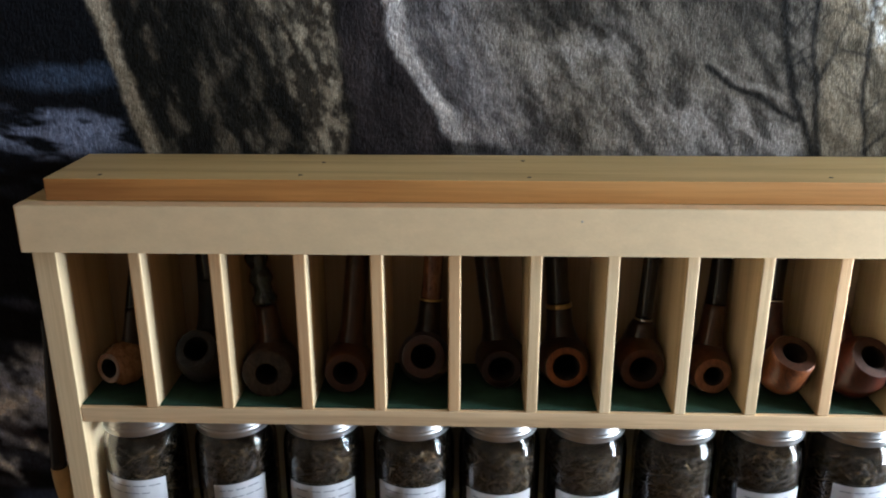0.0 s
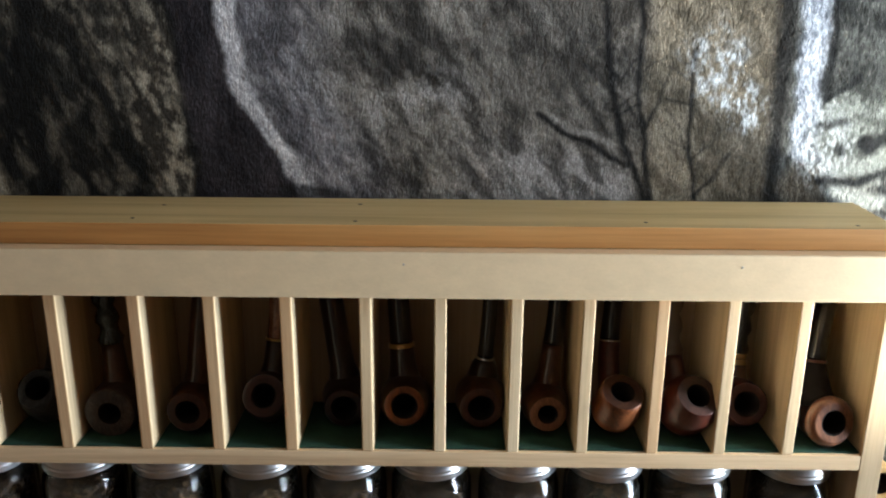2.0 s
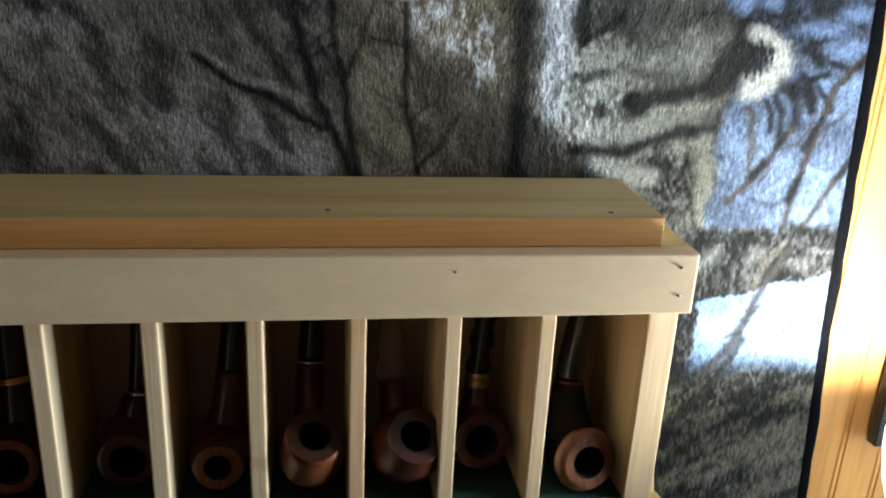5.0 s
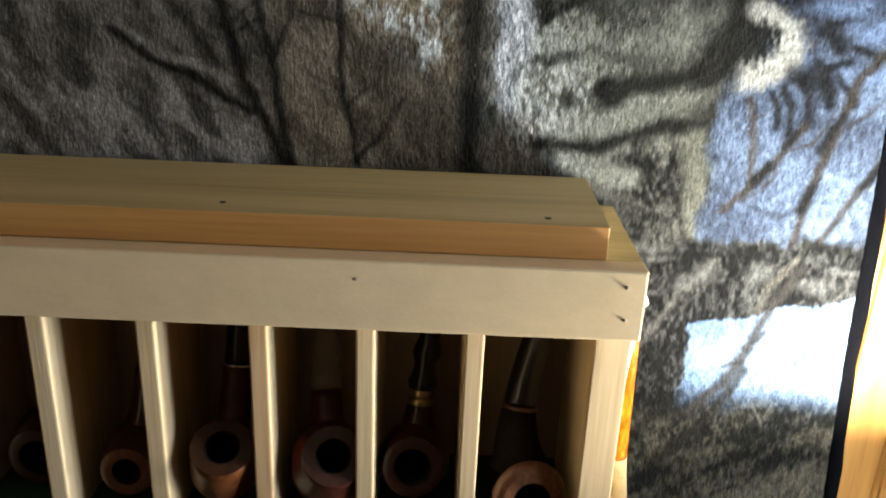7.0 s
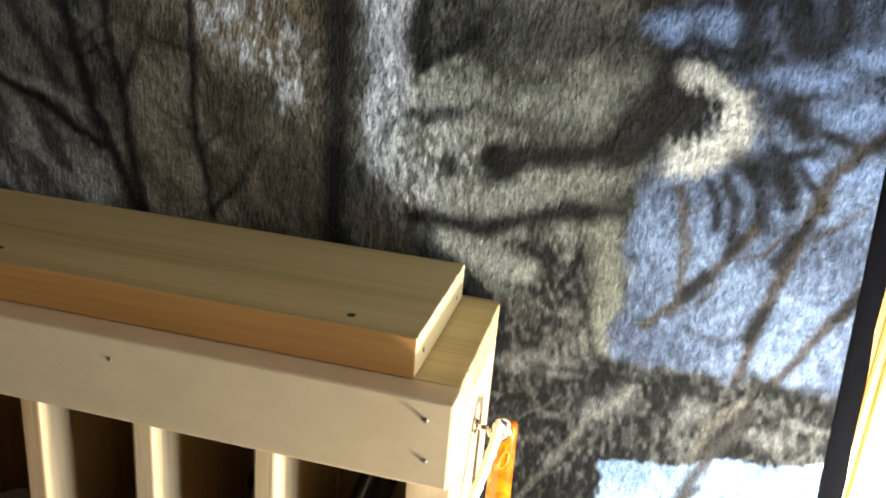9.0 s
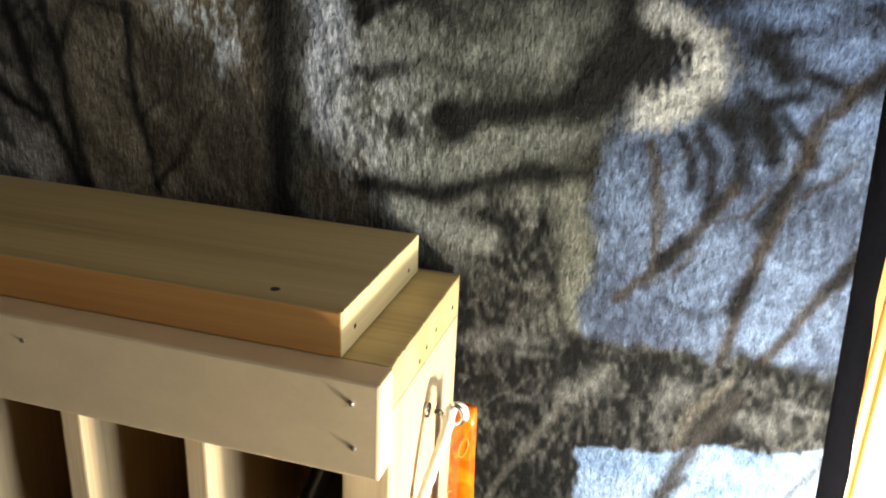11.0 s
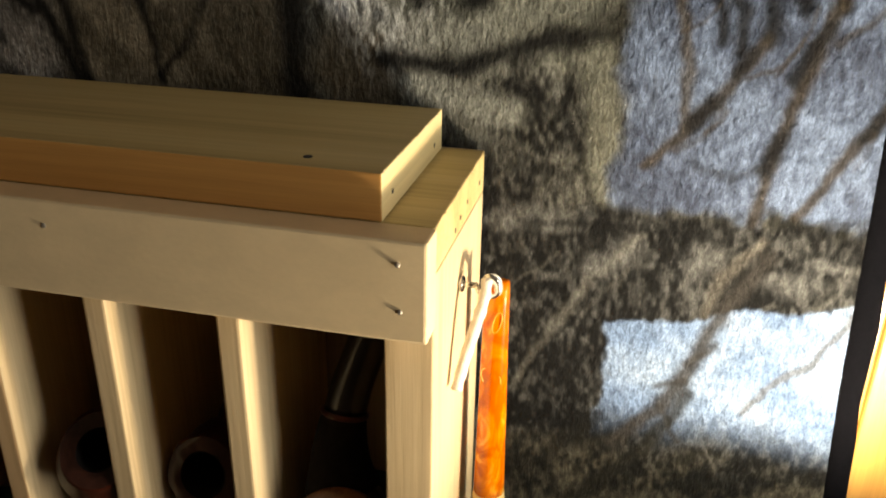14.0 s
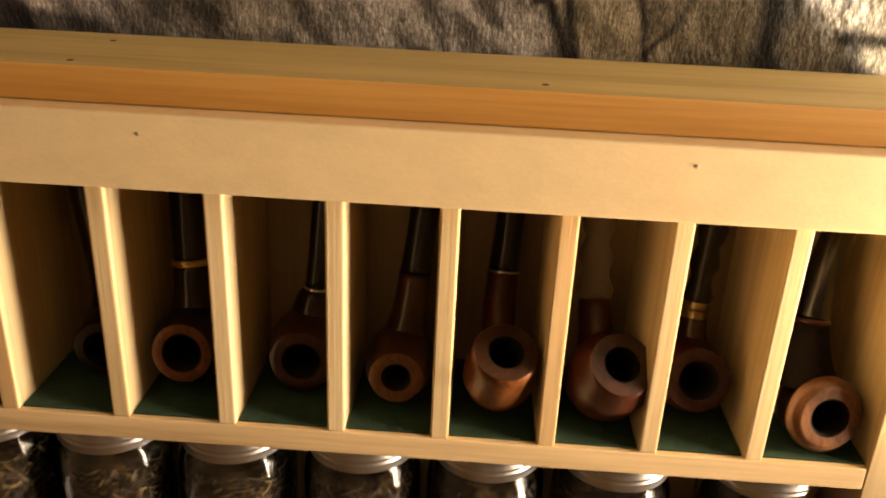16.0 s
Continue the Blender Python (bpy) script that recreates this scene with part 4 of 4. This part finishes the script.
HONEY = briar("honey_acrylic", (0.055, 0.016, 0.010), (0.28, 0.12, 0.065), 0.12, 0.7, 130.0)
DULL_BRASS = plain("tarnished_brass", (0.36, 0.27, 0.13), 0.34, 1.0, 0.25, 200.0)

tobacco_pipe(-0.827, -0.161, 0.0138, 0.0205, 0.037, 0.0078, "apple", -0.806, -0.050, (TAN, TAN_RIM, DARK), BLACK, "small round tan briar pipe with a thin dark stem", 0.15, None, -0.120, 0.0066, slim=0.9, yaw=-24)
tobacco_pipe(-0.747, -0.141, 0.0180, 0.0235, 0.044, 0.0098, "apple", -0.748, -0.040, (SAND, SAND, SAND), BLACK, "black sandblasted briar pipe with a straight stem", 0.05, None, -0.095, 0.0112, slim=0.9, rough_rim=True)
tobacco_pipe(-0.686, -0.165, 0.0228, 0.0238, 0.040, 0.0092, "pot", -0.708, -0.040, (RUST, RUST, BROWN), MARBLE, "rough rusticated brown pipe with a marbled stem", -0.05, None, -0.112, 0.0100, slim=0.9, rough_rim=True, knobs=True)
tobacco_pipe(-0.616, -0.163, 0.0191, 0.0215, 0.046, 0.0100, "billiard", -0.604, -0.035, (BROWN, BROWN_RIM, BROWN), BLACK, "brown briar pipe with a long straight wooden shank", 0.10, None, -0.050, 0.0102, slim=0.9)
tobacco_pipe(-0.547, -0.146, 0.0189, 0.0232, 0.046, 0.0100, "apple", -0.536, -0.035, (DARK, RED_RIM, DARK), HONEY, "dark briar pipe with a honey stem and thin gold band", 0.10, (BRASS, 1, 0.0018), -0.112, 0.0100, slim=0.9)
tobacco_pipe(-0.478, -0.166, 0.0186, 0.0232, 0.046, 0.0108, "billiard", -0.500, -0.030, (DARK, DARK, DARK), BLACK, "plain dark brown briar pipe with a thick shank", -0.16, None, -0.050, 0.0108, slim=0.9, mouth_y=0.052)
tobacco_pipe(-0.422, -0.155, 0.0182, 0.0240, 0.046, 0.0108, "apple", -0.434, -0.030, (DARK, ORANGE, DARK), BLACK, "dark briar pipe with a bright rim and two gold bands", -0.10, (BRASS, 2, 0.0020), -0.113, 0.0112, slim=0.9)
tobacco_pipe(-0.353, -0.162, 0.0195, 0.0240, 0.044, 0.0110, "apple", -0.340, -0.030, (BROWN, BROWN_RIM, DARK), BLACK, "brown briar pipe with a tapered shank and silver band", 0.12, (SILVER, 1, 0.0022), -0.124, 0.0108, slim=0.66, mouth_y=0.047)
tobacco_pipe(-0.294, -0.162, 0.0163, 0.0217, 0.046, 0.0078, "apple", -0.277, -0.030, (BROWN, TAN_RIM, BROWN), BLACK, "small-mouthed brown briar pipe with a black stem", 0.14, None, -0.112, 0.0098, slim=0.9)
tobacco_pipe(-0.231, -0.134, 0.0191, 0.0215, 0.044, 0.0094, "billiard", -0.229, -0.030, (ORANGE, BROWN_RIM, RED), BLACK, "tall orange-brown briar pipe with a silver band", 0.03, (SILVER, 1, 0.0016), -0.112, 0.0096, slim=0.9, mouth_y=0.026, yaw=5)
tobacco_pipe(-0.165, -0.137, 0.0191, 0.0246, 0.046, 0.0094, "pot", -0.181, -0.030, (RED, RED_RIM, RED), SMOKY, "red briar pipe with a clear ribbed acrylic stem", -0.08, None, -0.122, 0.0098, slim=0.9, yaw=8, knobs=True, mouth_y=0.026)
tobacco_pipe(-0.118, -0.150, 0.0187, 0.0224, 0.046, 0.0104, "apple", -0.103, -0.030, (RED, RED_RIM, BROWN), BLACK, "reddish briar pipe with brass fittings and a carved stem", 0.06, (DULL_BRASS, 3, 0.0058), -0.120, 0.0082, slim=0.9, rough_rim=True, knobs=True)
tobacco_pipe(-0.046, -0.160, 0.0228, 0.0205, 0.036, 0.0104, "chamfer", -0.027, -0.030, (DARK, TAN_RIM, CHAR), BLACK, "pipe with a broad pale chamfered rim and black shank", -0.22, (RED, 1, 0.0024), -0.118, 0.0125, slim=0.76, mouth_y=0.021, yaw=8)


# ---- hanging pipes and hooks at the rack's ends ----
def hanging_pipe(x, stem_mat, label, top, joint, low, ring_x, ring_z, face, width):
    holder = thing("hanging_pipe", (0, 0, 0), label, "tobacco pipe")
    y = 0.073
    pts = bezier((x[0], y, Z0 + top), (x[0], y, Z0 + top - 0.04), (x[1], y, Z0 + joint + 0.03), (x[1], y, Z0 + joint), 16)
    part("stem", tube(pts, [width * (0.72 + 0.28 * k / 16) for k in range(17)], 14, [(1.0, 0.55 + 0.45 * k / 16) for k in range(17)]), stem_mat, holder, "glossy mouthpiece stem", True)
    part("shank", tube(bezier((x[1], y, Z0 + joint - 0.0003), (x[1], y, Z0 + joint - 0.02), (ring_x, y, Z0 + low + 0.02), (ring_x, y, Z0 + low), 8), [width * (1.02 + 0.05 * k) for k in range(9)], 14), COB, holder, "pale wooden shank", True)
    m = Matrix.Translation((ring_x, y + 0.012, Z0 + ring_z)) @ pose(0, 0, 0, 90 - 8, 0, 0) @ Matrix.Scale(0.88, 4)
    bowl = part("bowl", lathe([(0, 0), (0.013, 0.0005), (0.0185, 0.006), (0.0205, 0.02), (0.0205, 0.040), (0.0195, 0.0475), (0.0180, 0.0480)], 32, m), COB, holder, "pale corn cob bowl", True)
    part("rim", lathe([(0.0180, 0.0480), (0.0122, 0.0478), (0.0118, 0.0465)], 32, m), COB, bowl, "", True)
    part("chamber", lathe([(0.0118, 0.0465), (0.0115, 0.02), (0.007, 0.010), (0, 0.009)], 28, m), CHAR, bowl, "charred inside of the bowl", True)
    return holder


hanging_pipe((0.0128, 0.0132), AMBER, "corn cob pipe with a swirled amber stem hung by its side", -0.047, -0.160, -0.232, 0.0185, -0.240, 1, 0.0076)
hanging_pipe((-0.897, -0.908), BLACK, "corn cob pipe with a curved black stem", -0.130, -0.288, -0.352, -0.900, -0.368, 1, 0.0075)

amber = next(o for o in bpy.data.objects if o.name.startswith("stem") and o.data.materials[0] == AMBER)
SWIRL = plain("pale_amber_swirl", (0.85, 0.42, 0.07), 0.2, 0, 0.1)
for cx, cz, rx, rz, lean in ((0.0140, -0.066, 0.0018, 0.0052, 0.5), (0.0102, -0.094, 0.0024, 0.0040, -0.4), (0.0152, -0.096, 0.0016, 0.0034, 0.2), (0.0125, -0.124, 0.0026, 0.0046, 0.6), (0.0120, -0.148, 0.0022, 0.0040, -0.5)):
    loop = [(cx + rx * math.cos(q * 0.524) + lean * rz * 0.4 * math.sin(q * 0.524), 0.0700 - 0.0005, Z0 + cz + rz * math.sin(q * 0.524)) for q in range(13)]
    part("swirl", tube(loop, [0.00028] * 13, 6), SWIRL, amber, "pale swirl line", True)


def screw_hook(x, sign, y, z):
    holder = thing("screw_hook", (0, 0, 0), "small shiny steel screw hook in the rack's side", "hook", "hooks")
    at = lambda dx, dy, dz: (x + sign * dx, y + dy, Z0 + z + dz)
    part("shaft", tube([at(-0.004, 0, 0), at(0.004, 0, 0), at(0.0075, 0, 0)], [0.0012] * 3, 10), SILVER, holder, "", True)
    part("collar", lathe([(0, -0.0008), (0.0032, -0.0008), (0.0036, 0), (0.0032, 0.0008), (0, 0.0008)], 16, Matrix.Translation(at(0.0012, 0, 0)) @ pose(0, 0, 0, 0, 90, 0)), SILVER, holder, "", True)
    ring = [at(0.0075 + 0.0048 * (1 - math.cos(k * math.pi / 9)), 0, -0.0048 * math.sin(k * math.pi / 9)) for k in range(15)]
    part("hook", tube(ring, [0.0011] * 15, 10), SILVER, holder, "", True)


screw_hook(-0.001, 1, 0.058, -0.043)
screw_hook(FL + 0.001, -1, 0.058, -0.120)
cord = thing("cord_loop", (0, 0, 0), "short white cotton cord looped over the steel hook", "cord")
part("strand", tube(bezier((0.0105, 0.058, Z0 - 0.0395), (0.0125, 0.052, Z0 - 0.046), (0.0052, 0.044, Z0 - 0.066), (0.0030, 0.040, Z0 - 0.083), 16), [0.0024 + 0.0003 * math.sin(k * 2.4) for k in range(17)], 10), CORD, cord, "", True)
part("strand", tube(bezier((0.0105, 0.058, Z0 - 0.0395), (0.0135, 0.0625, Z0 - 0.040), (0.0140, 0.068, Z0 - 0.044), (0.0135, 0.0715, Z0 - 0.052), 10), [0.0019] * 11, 10), CORD, cord, "", True)

# ---- floor lamp, and picture on the wall ----
stand = thing("floor_lamp", (0, 0, 0), "lit brass floor lamp with a white glass bowl shade", "lamp")
cup = [(0.012, -0.074), (0.026, -0.072), (0.038, -0.060), (0.045, -0.040), (0.0490, -0.018), (0.0500, -0.006), (0.0493, -0.005), (0.0480, -0.018), (0.044, -0.039), (0.037, -0.058), (0.025, -0.069), (0.012, -0.0705)]
at = Matrix.Translation((LAMP_AT[0], LAMP_AT[1], LAMP_AT[2]))
part("shade", lathe(cup + cup[:1], 40, at), SHADE, stand, "glowing white glass bowl", True)
part("socket", lathe([(0, -0.082), (0.014, -0.081), (0.016, -0.0735), (0.0115, -0.0700), (0, -0.0700)], 20, at), BRASS, stand, "", True)
foot = pose(LAMP_AT[0], LAMP_AT[1], 0)
part("pole", lathe([(0, 0.020), (0.009, 0.020), (0.009, LAMP_AT[2] - 0.0822), (0, LAMP_AT[2] - 0.0822)], 20, foot), BRASS, stand, "slim brass pole", True)
part("base_plate", lathe([(0, 0), (0.115, 0), (0.120, 0.006), (0.112, 0.014), (0.03, 0.020), (0, 0.020)], 40, foot), BRASS, stand, "round brass foot", True)

ART, _t, _b = nodes_of("autumn_print")
_v = coords(_t, (1, 1, 1))
_leaf = noise_at(_t, _v, 34.0, 6.0, 0.75, 0.6)
_patch = noise_at(_t, _v, 9.0, 3.0, 0.6)
_c1 = ramp(_t, _leaf, [(0.34, (0.05, 0.02, 0.01)), (0.45, (0.45, 0.11, 0.015)), (0.55, (0.75, 0.36, 0.04)), (0.68, (0.86, 0.80, 0.70))])
_c2 = ramp(_t, _leaf, [(0.38, (0.25, 0.22, 0.20)), (0.48, (0.62, 0.64, 0.70)), (0.60, (0.85, 0.86, 0.88))])
_c = mix(_t, ramp(_t, _patch, [(0.42, (0, 0, 0)), (0.55, (1, 1, 1))]), _c1, _c2)
_sep = _t.nodes.new("ShaderNodeSeparateXYZ")
_t.links.new(_v, _sep.inputs[0])
_bank = ramp(_t, _sep.outputs["Z"], [(0.036, (1, 1, 1)), (0.044, (0, 0, 0))])
_t.links.new(mix(_t, _bank, _c, (0.045, 0.05, 0.055)), _b.inputs["Base Color"])
_b.inputs["Roughness"].default_value, _b.inputs["Coat Weight"].default_value = 0.35, 0.6
picture = thing("framed_picture", (0.234, 0, Z0 - 0.214), "glossy autumn landscape print in a thin black frame", "picture")
FW, FH, FY = 0.46, 0.60, WALL_Y - 0.016
part("print", box(0.006, FW - 0.006, FY + 0.004, FY + 0.006, 0.006, FH - 0.006), ART, picture, "autumn trees above dark water")
for n, bm in (("frame_stile", box(0, 0.007, FY, WALL_Y - 0.0045, 0, FH, 0.0012)), ("frame_stile", box(FW - 0.007, FW, FY, WALL_Y - 0.0045, 0, FH, 0.0012)),
              ("frame_rail", box(0.0072, FW - 0.0072, FY + 0.0003, WALL_Y - 0.0045, 0, 0.007, 0.0012)), ("frame_rail", box(0.0072, FW - 0.0072, FY + 0.0003, WALL_Y - 0.0045, FH - 0.007, FH, 0.0012))):
    part(n, bm, FRAME_BLACK, picture, "thin black frame")
part("backing", box(0.008, FW - 0.008, FY + 0.0062, WALL_Y - 0.0045, 0.008, FH - 0.008), FRAME_BLACK, picture)

# ---- beaded pine boards on the wall ----
north = bpy.data.objects["wall_north"]


def board_mesh():
    """One beaded strip: a flat face with a fine round bead between two grooves."""
    w, d = 0.0380, 0.0040
    prof = [(0, 0.0028), (0.0006, 0.0006), (0.0016, 0.0), (0.0036, 0.0), (0.0046, 0.0006), (0.0052, 0.0028), (0.0058, 0.0006), (0.0066, 0.0), (w - 0.0006, 0.0), (w, 0.0010)]
    bm = bmesh.new()
    low = [bm.verts.new((x, y, 0)) for x, y in prof] + [bm.verts.new((w, d, 0)), bm.verts.new((0, d, 0))]
    high = [bm.verts.new((v.co.x, v.co.y, ZC)) for v in low]
    for k in range(len(low)):
        j = (k + 1) % len(low)
        bm.faces.new([low[k], low[j], high[j], high[k]])
    bm.faces.new(low[::-1])
    bm.faces.new(high)
    return bm


first = part("beaded_board", board_mesh(), PANEL, north)
first.matrix_basis = pose(0.1765 - 0.038 * 34, WALL_Y - 0.0002, 0)
for k in range(1, 66):
    o = new("beaded_board", first.data)
    o.parent = north
    o.matrix_basis = pose(0.1765 + 0.038 * (k - 34), WALL_Y - 0.0002, 0)
